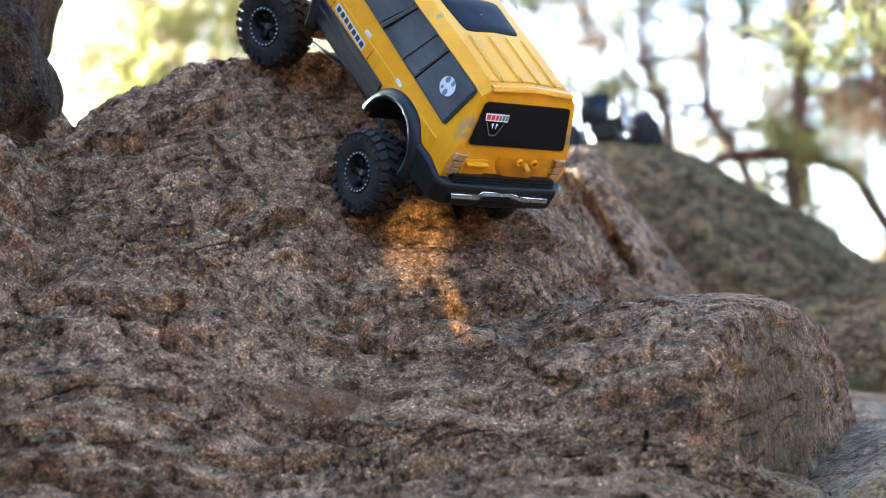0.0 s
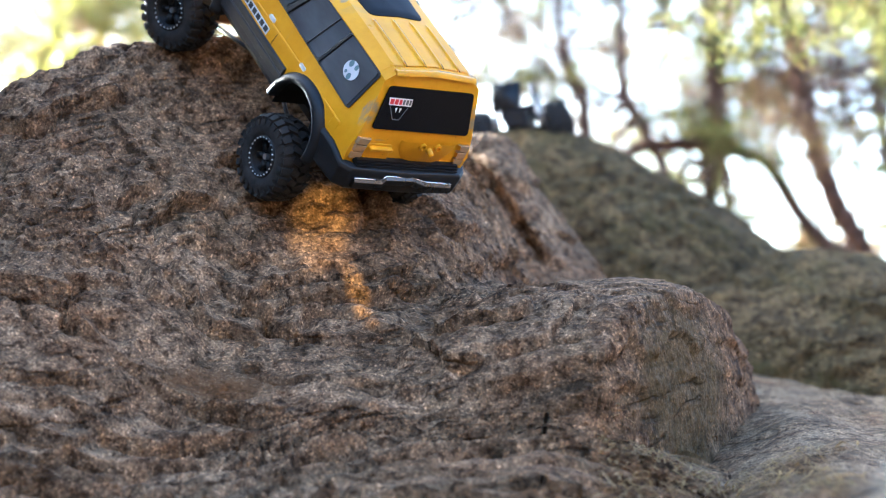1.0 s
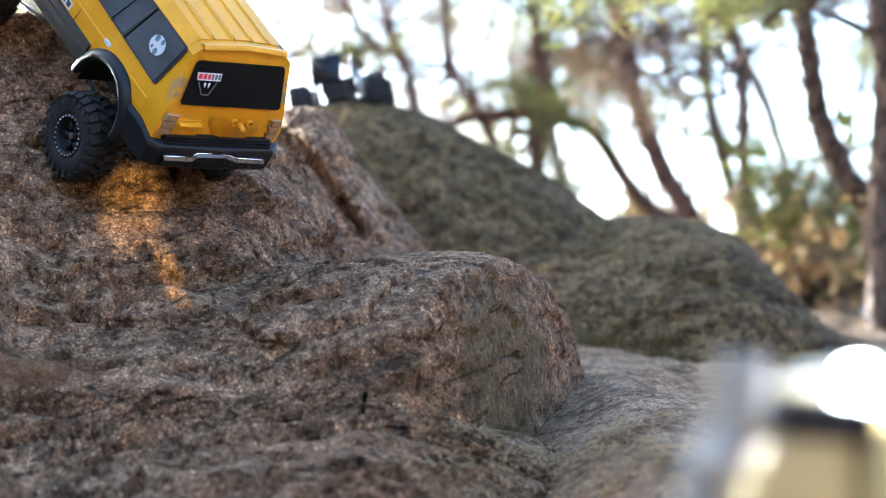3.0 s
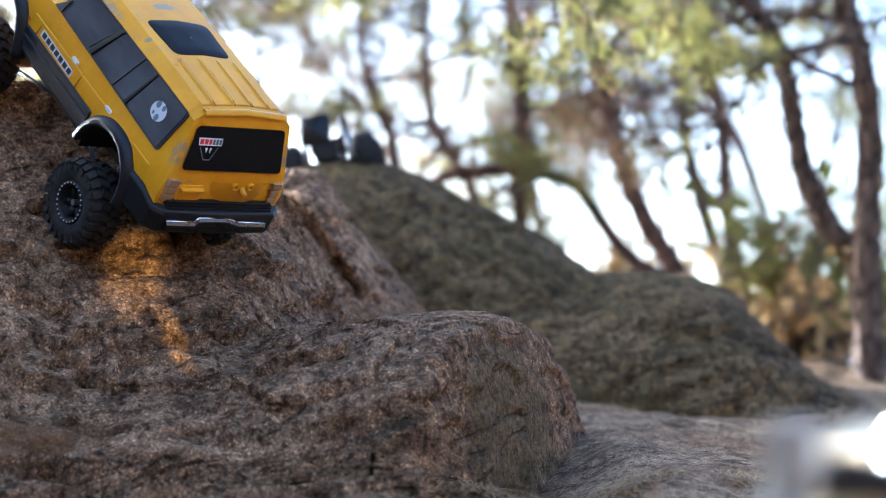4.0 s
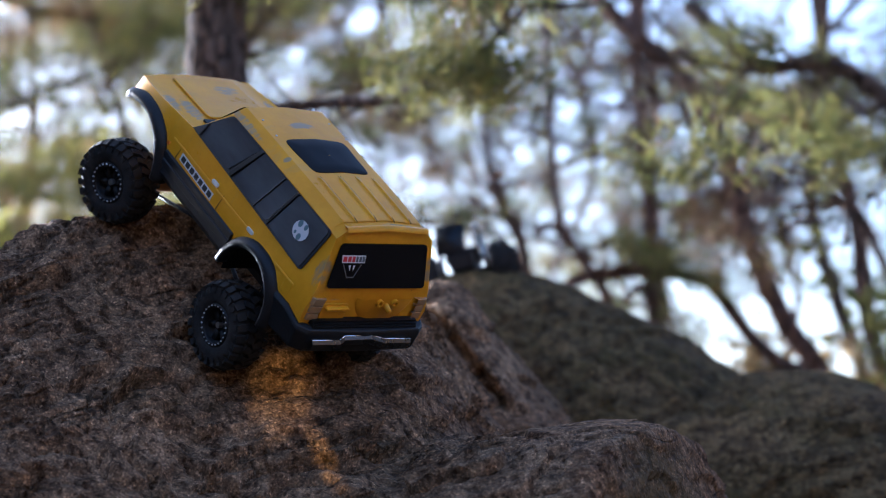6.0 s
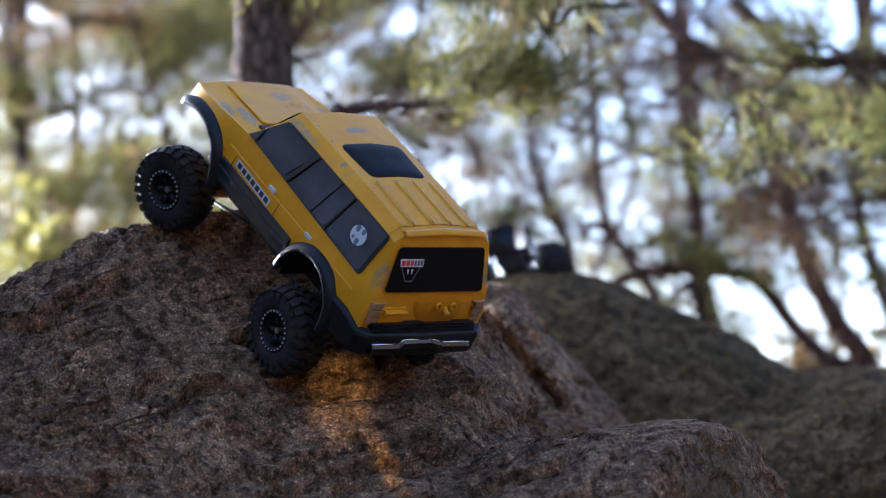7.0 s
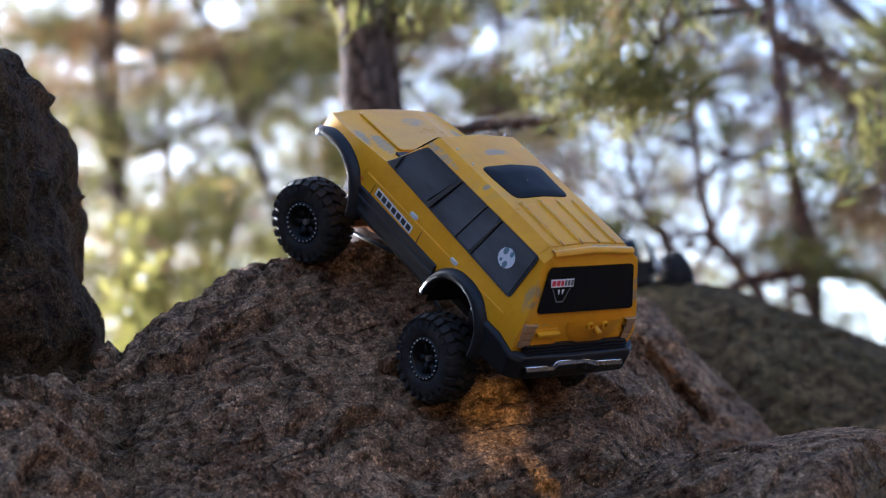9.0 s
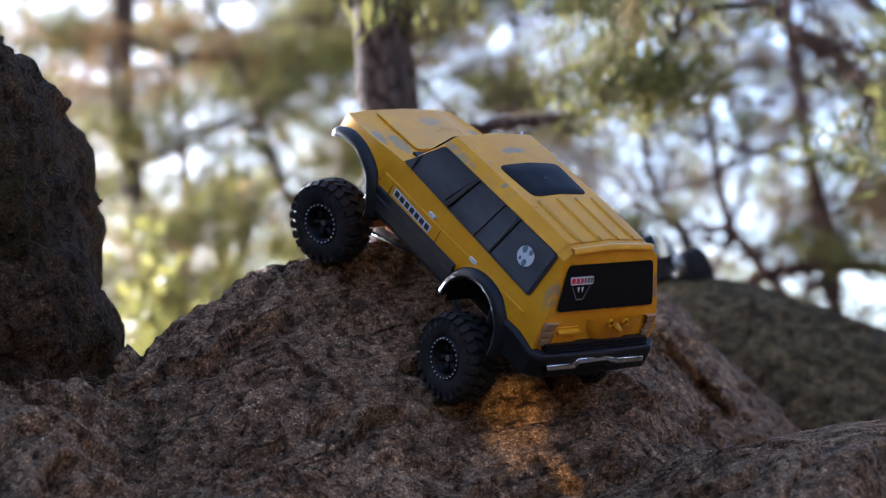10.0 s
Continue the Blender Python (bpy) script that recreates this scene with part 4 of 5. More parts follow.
    slab(bm, rounded([(-0.056, 0.150, 0.1575), (0.056, 0.150, 0.1575), (0.050, 0.258, 0.1510), (-0.050, 0.258, 0.1510)], 0.008), (0, 0, 1), 0.0034)
    part("hood", bm, M_PAINT, car, "scuffed yellow bonnet panel", bevel=0.0015)
    bm = bmesh.new()
    box(bm, (-0.066, 0.136, 0.155), (0.066, 0.146, 0.1600))
    part("cowl_vent", bm, M_BLACK, car, "black cowl vent", smooth=False)
    # tailgate: plate recess, raised spare-wheel ring, fittings
    bm = bmesh.new()
    slab(bm, rounded([(-0.074, -0.2008, 0.097), (-0.034, -0.2008, 0.097), (-0.034, -0.1990, 0.124), (-0.074, -0.1990, 0.124)], 0.004), (0, -1, 0.05), 0.0022)
    gate = part("tailgate_panel", bm, M_PAINT, car, "yellow plate recess on the tailgate", bevel=0.001)
    bm = bmesh.new()
    box(bm, (-0.0715, -0.2080, 0.1165), (-0.0355, -0.2005, 0.1210))
    part("plate_ledge", bm, M_PAINT, gate, "", bevel=0.0014)
    bm = bmesh.new()
    ring = [Vector((0.022 + 0.046 * math.cos(a), -0.2000, 0.132 + 0.038 * math.sin(a))) for a in [math.pi + math.pi * k / 24 for k in range(25)]]
    outer = [bm.verts.new(p) for p in ring]
    inner = [bm.verts.new(Vector((0.022, -0.2035, 0.132)) + (p - Vector((0.022, -0.2000, 0.132))) * 0.88) for p in ring]
    for i in range(24):
        bm.faces.new((outer[i], outer[i + 1], inner[i + 1], inner[i]))
    bm.faces.new(inner)
    part("spare_wheel_dish", bm, M_PAINT, car, "shallow round yellow dish in the tailgate")
    for x in (0.0115, 0.0365):
        bm = bmesh.new()
        prof = [(0.0030, 0.0), (0.0030, 0.0026), (0.0052, 0.0026), (0.0052, 0.0)]
        rings = [[bm.verts.new((x + rr * math.cos(2 * math.pi * k / 18), -0.2030 - (0.0042 if i in (1, 2) else 0.0), 0.127 + rr * math.sin(2 * math.pi * k / 18))) for k in range(18)] for i, (rr, _) in enumerate(prof)]
        for a, b in zip(rings, rings[1:]):
            for k in range(18):
                bm.faces.new((a[k], a[(k + 1) % 18], b[(k + 1) % 18], b[k]))
        part("tailgate_boss", bm, M_PAINT, car, "", smooth=False)
    bm = bmesh.new()
    tube(bm, [(0.025, -0.200, 0.122), (0.025, -0.2135, 0.120)], [0.0048, 0.0036], 14)
    part("spare_wheel_peg", bm, M_PAINT, car, "short yellow peg")
    # rear bumper: black bar wrapping round, ribbed step, cranked chrome strip
    bm = bmesh.new()
    path = [(-0.1035, -0.138), (-0.1045, -0.175), (-0.1010, -0.203), (-0.0880, -0.2135), (0.0, -0.2165), (0.0880, -0.2135), (0.1010, -0.203), (0.1045, -0.175), (0.1035, -0.138)]
    prof = ((0.0, 0.060), (0.003, 0.064), (0.004, 0.088), (0.001, 0.0935), (-0.010, 0.095), (-0.012, 0.060))
    rows = []
    for x, y in path:
        d = Vector((x, y + 0.13, 0)).normalized()
        side = abs(x) > 0.1 and y > -0.18
        rows.append([bm.verts.new((x + d.x * o, y + d.y * o, z + (0.010 if side and z > 0.08 else 0.0))) for o, z in prof])
    for a, b in zip(rows, rows[1:]):
        for k in range(len(prof)):
            bm.faces.new((a[k], a[(k + 1) % 6], b[(k + 1) % 6], b[k]))
    bm.faces.new(rows[0])
    bm.faces.new(rows[-1])
    bumper = part("rear_bumper", bm, M_BLACK, car, "black wraparound rear bumper", bevel=0.002)
    for k in range(3):
        bm = bmesh.new()
        box(bm, (-0.084, -0.2080 - 0.0022 * (2 - k), 0.0945 + 0.0030 * k), (0.084, -0.1985, 0.0967 + 0.0030 * k))
        part("bumper_rib", bm, M_BLACK, bumper, "", smooth=False)
    bm = bmesh.new()
    line = ((-0.0830, 0.0), (-0.0385, 0.0), (-0.0345, 0.0085), (0.0080, 0.0095), (0.0330, 0.0010), (0.0780, 0.0))
    rows = []
    for x, up in line:
        z0 = 0.0665 + up
        h = 0.0150 if up < 0.004 else 0.0125
        yb = -0.2175 - 0.001 * (1 - abs(x) / 0.08)
        rows.append([bm.verts.new((x, yb + dy, z0 + dz * h)) for dy, dz in ((-0.001, 0.0), (-0.0055, 0.12), (-0.0055, 0.72), (-0.001, 1.0), (0.004, 1.0), (0.004, 0.0))])
    for a, b in zip(rows, rows[1:]):
        for k in range(6):
            bm.faces.new((a[k], a[(k + 1) % 6], b[(k + 1) % 6], b[k]))
    bm.faces.new(rows[0])
    bm.faces.new(rows[-1])
    strip = part("chrome_strip", bm, M_CHROME, bumper, "scratched chrome bumper strip", smooth=False, bevel=0.0008)
    # a brighter metal than the strip's face, along its upper edge
    bm = bmesh.new()
    for (xa, ua), (xb, ub) in zip(line, line[1:]):
        za, zb = (0.0665 + u + (0.0150 if u < 0.004 else 0.0125) for u in (ua, ub))
        tube(bm, [(xa, -0.2190, za - 0.0006), (xb, -0.2190, zb - 0.0006)], 0.0012, 8)
    part("strip_edge", bm, M_BRIGHT, strip, "thin edge of brighter chrome")
    # chassis, axles, links
    bm = bmesh.new()
    box(bm, (-0.040, -0.185, 0.040), (0.040, 0.245, 0.062))
    box(bm, (-0.085, -0.03, 0.080), (0.085, 0.140, 0.088))
    box(bm, (-0.060, -0.19, 0.080), (0.060, -0.03, 0.110))
    part("chassis", bm, M_BLACK, car, "black chassis", smooth=False)
    for yc, dz in ((-0.093, 0.001), (0.213, 0.008)):
        bm = bmesh.new()
        tube(bm, [(-0.092, yc, dz), (-0.03, yc, dz), (0.03, yc, dz), (0.092, yc, dz)], [0.008, 0.009, 0.009, 0.008], 12)
        bmesh.ops.create_icosphere(bm, subdivisions=2, radius=0.019, matrix=pose(0.012, yc, dz))
        part("axle", bm, M_BRONZE if yc > 0 else M_BLACK, car, "solid axle with a round differential")
        for sgn in (-1, 1):
            bm = bmesh.new()
            tube(bm, [(sgn * 0.060, yc, dz), (sgn * 0.055, yc + (0.015 if yc < 0 else -0.015), 0.085)], 0.0065, 10)
            part("shock_absorber", bm, M_RIM, car, "")
            bm = bmesh.new()
            tube(bm, [(sgn * 0.050, yc, dz - 0.008), (sgn * 0.035, 0.055 + (0.02 if yc > 0 else 0.0), 0.036)], 0.003, 8)
            part("suspension_link", bm, M_BLACK, car, "")
    add_wheel(car, (-0.100, -0.093, 0.007), 0, -1)
    add_wheel(car, (0.100, -0.093, 0.012), 0, 1)
    add_wheel(car, (-0.100, 0.213, 0.012), 14, -1)
    add_wheel(car, (0.100, 0.213, 0.004), 14, 1)
    return car


CAR_POSE = Matrix(((0.7238, -0.5756, 0.3806, -0.2635), (0.6821, 0.5131, -0.5211, 2.9707), (0.1046, 0.6368, 0.7639, 0.7896), (0, 0, 0, 1))) @ Matrix.Scale(0.985, 4)
yellow_car(CAR_POSE)


# ---- trees and undergrowth ----
def smooth_path(pts, n=6):
    """Catmull-Rom points through the given ones."""
    p = [Vector(q) for q in pts]
    p = [p[0] * 2 - p[1]] + p + [p[-1] * 2 - p[-2]]
    out = []
    for i in range(1, len(p) - 2):
        for k in range(n):
            t = k / n
            out.append(0.5 * ((2 * p[i]) + (p[i + 1] - p[i - 1]) * t + (2 * p[i - 1] - 5 * p[i] + 4 * p[i + 1] - p[i + 2]) * t * t + (3 * p[i] - p[i - 1] - 3 * p[i + 1] + p[i + 2]) * t ** 3))
    out.append(p[-2])
    return out


def needles(tufts, rng, length=0.075, width=0.0026, each=16):
    """Vertices and faces of needle tufts; tufts: rows of place and heading."""
    n = len(tufts)
    pos, ahead = tufts[:, :3], tufts[:, 3:6]
    base = np.repeat(pos, each, 0) + rng.normal(0, 0.018, (n * each, 3))
    d = np.repeat(ahead, each, 0) + rng.normal(0, 0.55, (n * each, 3))
    d /= np.linalg.norm(d, axis=1)[:, None]
    side = np.cross(d, rng.normal(0, 1, d.shape))
    side /= np.linalg.norm(side, axis=1)[:, None]
    ln = length * rng.uniform(0.6, 1.2, (len(d), 1))
    v = np.stack([base - side * width, base + side * width, base + d * ln], 1).reshape(-1, 3)
    f = np.arange(len(v)).reshape(-1, 3)
    return v, f


def pine(trunk, r0, r1, limbs, seed, label, tuft_count=400, bark=None, dry=0.12, reach=0.22, spread=1.0):
    """A pine: a tapered crooked trunk, limbs with twigs, and a crown of needle tufts along them.
    limbs: rows of start (share of the trunk), heading, length."""
    rng = np.random.default_rng(seed)
    line = smooth_path(trunk)
    root = thing("pine_tree", Matrix.Translation(line[0]), label, "tree", "pines")
    org = line[0].copy()
    bm = bmesh.new()
    radii = [r0 + (r1 - r0) * (i / (len(line) - 1)) for i in range(len(line))]
    wob = [Vector(rng.normal(0, 0.04, 3)) * radii[i] for i in range(len(line))]
    tube(bm, [p - org + w for p, w in zip(line, wob)], [r * (1 + 0.06 * float(rng.normal())) for r in radii], 14)
    part("trunk", bm, bark or M_BARK_RED, root, "crooked flaking pine trunk")
    twigs = []
    for start, heading, length, thick in limbs:
        a = line[int(start * (len(line) - 1))]
        h = Vector(heading).normalized()
        pts, p = [a], a.copy()
        steps = 9
        for k in range(steps):
            h = (h + Vector(rng.normal(0, 0.17, 3)) + Vector((0, 0, 0.03))).normalized()
            p = p + h * length / steps
            pts.append(p.copy())
        bm = bmesh.new()
        tube(bm, [q - org for q in pts], [thick * (1 - 0.82 * k / steps) for k in range(steps + 1)], 8)
        for k in range(2, steps + 1):
            for _ in range(3):
                hd = (h + Vector(rng.normal(0, 0.8, 3))).normalized()
                q = pts[k]
                r = pts[k] + hd * reach * float(rng.uniform(0.5, 1.3))
                mid = (q + r) / 2 + Vector(rng.normal(0, 0.015, 3))
                tube(bm, [q - org, mid - org, r - org], [0.0045, 0.003, 0.0015], 5)
                for s in np.linspace(0.25, 1.0, 5):
                    twigs.append((*(q + (r - q) * float(s)), *(hd * 0.9 + Vector((0, 0, 0.35)))))
        part("limb", bm, bark or M_BARK_RED, root, "bare twiggy limb")
    if twigs:
        twigs = np.array(twigs)
        # tufts gather in clumps with gaps between; a clump is green or brown
        clumps = rng.integers(0, len(twigs), max(6, tuft_count // 24))
        which = rng.integers(0, len(clumps), tuft_count)
        t = twigs[clumps[which]]
        t[:, :3] += rng.normal(0, 1, (tuft_count, 3)) * np.array((0.085, 0.085, 0.030)) * spread - np.array(org)
        brown = rng.uniform(0, 1, tuft_count) < np.where(rng.uniform(0, 1, len(clumps)) < dry, 0.85, 0.08)[which]
        for rows, mat, name in ((t[~brown], M_NEEDLE, "crown"), (t[brown], M_NEEDLE_DRY, "dry_needles")):
            if len(rows):
                v, f = needles(rows, rng)
                ob = mesh_object(name, v, f, mat, root, smooth=False)
                tagged(ob, "green needle tufts" if name == "crown" else "brown dead needle tufts", kind="stuff")
    return root


def limb_set(rng, count, lo, hi, length, thick, bias=(0, 0, 0)):
    rows = []
    for _ in range(count):
        a = rng.uniform(0, 2 * math.pi)
        rows.append((float(rng.uniform(lo, hi)), (math.cos(a) + bias[0], math.sin(a) * 0.7 + bias[1], float(rng.normal(0.12, 0.3)) + bias[2]), float(length * rng.uniform(0.6, 1.2)), float(thick * rng.uniform(0.7, 1.2))))
    return rows


def build_pines():
    rng = np.random.default_rng(42)
    # the stout pine behind the crest, with its forked limb
    pine([(-0.46, 4.78, 0.55), (-0.50, 4.76, 1.0), (-0.53, 4.75, 1.30), (-0.56, 4.75, 1.6), (-0.57, 4.76, 2.2), (-0.55, 4.8, 3.2)], 0.088, 0.022,
         [(0.40, (0.9, 0.05, 0.55), 0.75, 0.016), (0.30, (0.40, 0.1, 0.9), 0.9, 0.032), (0.66, (-0.7, 0.3, 0.5), 0.9, 0.010), (0.75, (0.6, 0.2, 0.3), 1.0, 0.02), (0.85, (-0.3, -0.6, 0.4), 1.0, 0.02), (0.6, (-1, 0.0, 0.3), 1.2, 0.009), (0.66, (-1, 0.1, 0.3), 1.2, 0.009)],
         1, "stout grey-barked pine rooted behind the crest", 900, M_BARK, 0.06)
    pine([(1.02, 6.0, 0.68), (0.93, 6.0, 0.93), (0.85, 6.0, 1.04), (0.78, 6.0, 1.17), (0.73, 6.0, 1.29), (0.70, 6.0, 1.40), (0.65, 6.0, 1.53), (0.59, 6.0, 1.65), (0.49, 6.0, 1.75), (0.38, 6.0, 1.83), (0.2, 6.1, 2.1), (0.1, 6.2, 2.6)],
         0.029, 0.018, limb_set(rng, 9, 0.62, 1.0, 0.9, 0.010)[:4], 2, "thin red-barked pine leaning over the rocks", 90, None, 0.0)
    pine([(1.30, 5.3, 0.62), (1.25, 5.3, 0.94), (1.18, 5.3, 1.02), (1.11, 5.3, 1.14), (1.07, 5.3, 1.28), (1.04, 5.3, 1.39), (0.98, 5.3, 1.50), (0.90, 5.3, 1.57), (0.80, 5.3, 1.61), (0.67, 5.35, 1.60), (0.5, 5.4, 1.75)],
         0.032, 0.016, limb_set(rng, 8, 0.3, 1.0, 0.8, 0.010)[:5], 3, "grey pine bent into a wide arch", 130, M_BARK, 0.04)
    pine([(1.28, 5.2, 0.60), (1.25, 5.2, 0.9), (1.24, 5.2, 1.06), (1.23, 5.2, 1.25), (1.20, 5.2, 1.41), (1.15, 5.2, 1.54), (1.12, 5.2, 1.71), (1.12, 5.25, 2.1), (1.2, 5.3, 2.8)],
         0.034, 0.022, limb_set(rng, 7, 0.3, 1.0, 0.9, 0.012), 4, "upright pine with pale flaking bark", 160, M_BARK, 0.04)
    pine([(1.34, 6.5, 0.62), (1.26, 6.5, 0.79), (1.20, 6.5, 0.95), (1.14, 6.5, 1.11), (1.11, 6.5, 1.33), (1.08, 6.5, 1.49), (1.02, 6.5, 1.66), (1.0, 6.55, 2.0), (1.02, 6.6, 2.7)],
         0.025, 0.015, limb_set(rng, 8, 0.4, 1.0, 0.9, 0.011), 5, "thin reddish pine among the others", 150)
    pine([(0.60, 6.8, 0.75), (0.57, 6.8, 1.09), (0.56, 6.8, 1.26), (0.54, 6.8, 1.41), (0.50, 6.8, 1.67), (0.47, 6.9, 2.2), (0.5, 6.9, 2.8)],
         0.026, 0.014, limb_set(rng, 7, 0.4, 1.0, 0.8, 0.010), 6, "slender red pine sapling", 240, None, 0.25)
    pine([(1.02, 6.4, 0.70), (0.98, 6.4, 0.93), (0.88, 6.4, 0.98), (0.79, 6.4, 1.06), (0.72, 6.4, 1.15), (0.66, 6.4, 1.20), (0.53, 6.4, 1.22), (0.37, 6.4, 1.20), (0.27, 6.4, 1.16), (0.12, 6.45, 1.02)],
         0.023, 0.015, limb_set(rng, 4, 0.4, 0.95, 0.45, 0.006), 7, "low red pine bowed over into an arch", 160)
    pine([(0.24, 7.5, 0.8), (0.18, 7.5, 1.38), (0.09, 7.5, 1.56), (0.03, 7.5, 1.84), (0.0, 7.6, 2.6)], 0.022, 0.012, limb_set(rng, 6, 0.5, 1.0, 0.8, 0.010), 8, "thin dark pine with many dead twigs", 130, None, 0.3)
    pine([(0.52, 7.0, 0.8), (0.44, 7.0, 1.17), (0.34, 7.0, 1.33), (0.26, 7.0, 1.50), (0.2, 7.1, 2.2)], 0.022, 0.012, limb_set(rng, 6, 0.5, 1.0, 0.8, 0.009), 9, "thin leaning pine with dead twigs", 110, None, 0.35)
    # a broad-crowned pine on the sunny side
    pine([(-1.75, 8.3, 0.90), (-1.8, 8.3, 1.6), (-1.85, 8.3, 2.3), (-1.8, 8.35, 3.0), (-1.7, 8.4, 3.7)], 0.032, 0.02,
         [(k, h, 1.2, 0.02) for k in (0.62, 0.74, 0.86, 0.98) for h in ((1, 0, 0.1), (-1, 0.2, 0.1), (0.7, -0.7, 0.15), (-0.6, -0.7, 0.2), (0.4, 0.9, 0.1))], 15, "tall pine with a broad dense crown", 2200, M_BARK, 0.15, 0.26, 2.2)
    # an unseen bushy pine added on the bank to block the sun from the near truck
    pine([(-2.42, 3.34, 0.75), (-2.43, 3.34, 1.2), (-2.42, 3.34, 1.8), (-2.42, 3.34, 2.5), (-2.42, 3.34, 3.2)], 0.06, 0.03,
         [(k, h, 0.26, 0.012) for k in (0.1, 0.2, 0.3, 0.42, 0.54, 0.66, 0.8) for h in ((1, 0, 0.1), (-1, 0.2, 0.1), (0.7, -0.7, 0.15), (-0.6, -0.7, 0.2))], 16, "unseen bushy pine added on the bank to shade the near truck", 3600, M_BARK, 0.06, 0.10, 1.1)
    # the pines further back
    far = ((-1.9, 9.6), (-1.45, 8.2), (-1.05, 11.0), (-1.2, 9.0), (0.95, 9.4), (1.5, 8.2), (1.95, 9.4), (2.4, 7.8), (-2.1, 10.4), (2.9, 8.8),
           (-2.2, 12.0), (-1.7, 13.5), (1.6, 12.5), (2.8, 12.0), (3.6, 10.5), (0.9, 13.5), (0.35, 10.5), (0.05, 12.5), (-0.62, 9.3), (-0.25, 11.2), (-0.75, 12.8))
    for k, (x, y) in enumerate(far):
        lean = rng.normal(0, 0.16, 6)
        g = float(ground_height(np.array(x), np.array(y)))
        line = [(x, y, g - 0.05), (x + lean[0], y, g + 0.7), (x + lean[0] + lean[1], y, g + 1.4), (x + lean[0] + lean[2], y, g + 2.2), (x + lean[0] + lean[3], y, g + 3.3)]
        low = 0.10 if x < -0.8 else 0.55 if x < 0.6 else 0.40
        pine(line, 0.030 if x > 0.6 else 0.022, 0.014, limb_set(rng, 15, low, 1.0, 1.1, 0.010), 20 + k, "pine standing back among others on the hilltop", 1500 if x < -0.8 else 650 if x < 0.6 else 330, M_BARK if k % 2 else None, 0.20, 0.28, 1.3)


def leaf_cloud(name, centre, size, count, mat, seed, label, leaf=0.03, category="bush"):
    """A bush: thin stems with many small bent leaves, thinning outwards."""
    rng = np.random.default_rng(seed)
    root = thing(name, Matrix.Translation(centre), label, category, "bushes")
    bm = bmesh.new()
    ends = []
    for _ in range(26):
        tip = Vector(rng.normal(0, 0.55, 3)) * 1.0
        tip = Vector((tip.x * size[0], tip.y * size[1], abs(tip.z) * size[2] + 0.2 * size[2]))
        mid = tip * 0.5 + Vector(rng.normal(0, 0.05, 3))
        tube(bm, [Vector((0, 0, 0)), mid, tip], [0.006, 0.004, 0.0015], 5)
        ends += [tip * s + Vector(rng.normal(0, 0.02, 3)) for s in (0.5, 0.7, 0.85, 1.0)]
    part("stem", bm, M_BARK, root, "thin bare stems")
    e = np.array([tuple(q) for q in ends])
    c = e[rng.integers(0, len(e), count)] + rng.normal(0, 0.06, (count, 3)) * np.array(size)
    a = rng.normal(0, 1, (count, 3))
    a /= np.linalg.norm(a, axis=1)[:, None]
    b = np.cross(a, rng.normal(0, 1, (count, 3)))
    b /= np.linalg.norm(b, axis=1)[:, None]
    ln = leaf * rng.uniform(0.6, 1.3, (count, 1))
    up = np.cross(a, b) * ln * 0.25
    v = np.stack([c - a * ln, c + b * ln * 0.45 + up, c + a * ln, c - b * ln * 0.45 + up], 1).reshape(-1, 3)
    i = np.arange(count)[:, None] * 4
    f = np.concatenate([i + np.array([[0, 1, 2]]), i + np.array([[0, 2, 3]])])
    ob = mesh_object("leaves", v, f, mat, root, smooth=False)
    tagged(ob, label, kind="stuff")


build_pines()


def ground_at(x, y):
    return float(ground_height(np.array(float(x)), np.array(float(y))))


for k, (x, y, sx, sz, n, mat, lab) in enumerate((
        (1.20, 5.75, 0.30, 0.28, 260, M_LEAF_DRY, "dry brown oak scrub with curled leaves"),
        (1.45, 6.1, 0.5, 0.42, 800, M_LEAF_OLIVE, "yellow-green scrub behind the rocks"),
        (1.75, 6.9, 0.7, 0.6, 900, M_LEAF_OLIVE, "yellow-green scrub behind the rocks"),
        (1.0, 7.3, 0.4, 0.35, 700, M_LEAF_DRY, "dry russet scrub at the edge of the slope"),
        (0.35, 6.2, 0.30, 0.16, 220, M_LEAF_DRY, "dry russet scrub at the edge of the slope"),
        (-1.5, 7.0, 0.6, 0.5, 1300, M_LEAF_OLIVE, "yellow-green scrub behind the rocks"),
        (-0.95, 8.6, 0.6, 0.6, 800, M_LEAF_OLIVE, "tall olive scrub at the brow of the hill"),
        (-1.35, 8.0, 0.65, 0.7, 1000, M_LEAF_OLIVE, "tall olive scrub at the brow of the hill"),
        (-1.75, 9.2, 0.7, 0.9, 1000, M_LEAF_DRY, "dry russet scrub at the edge of the slope"))):
    leaf_cloud("bush", (x, y, ground_at(x, y) - 0.01), (sx, sx, sz), n, mat, 70 + k, lab)


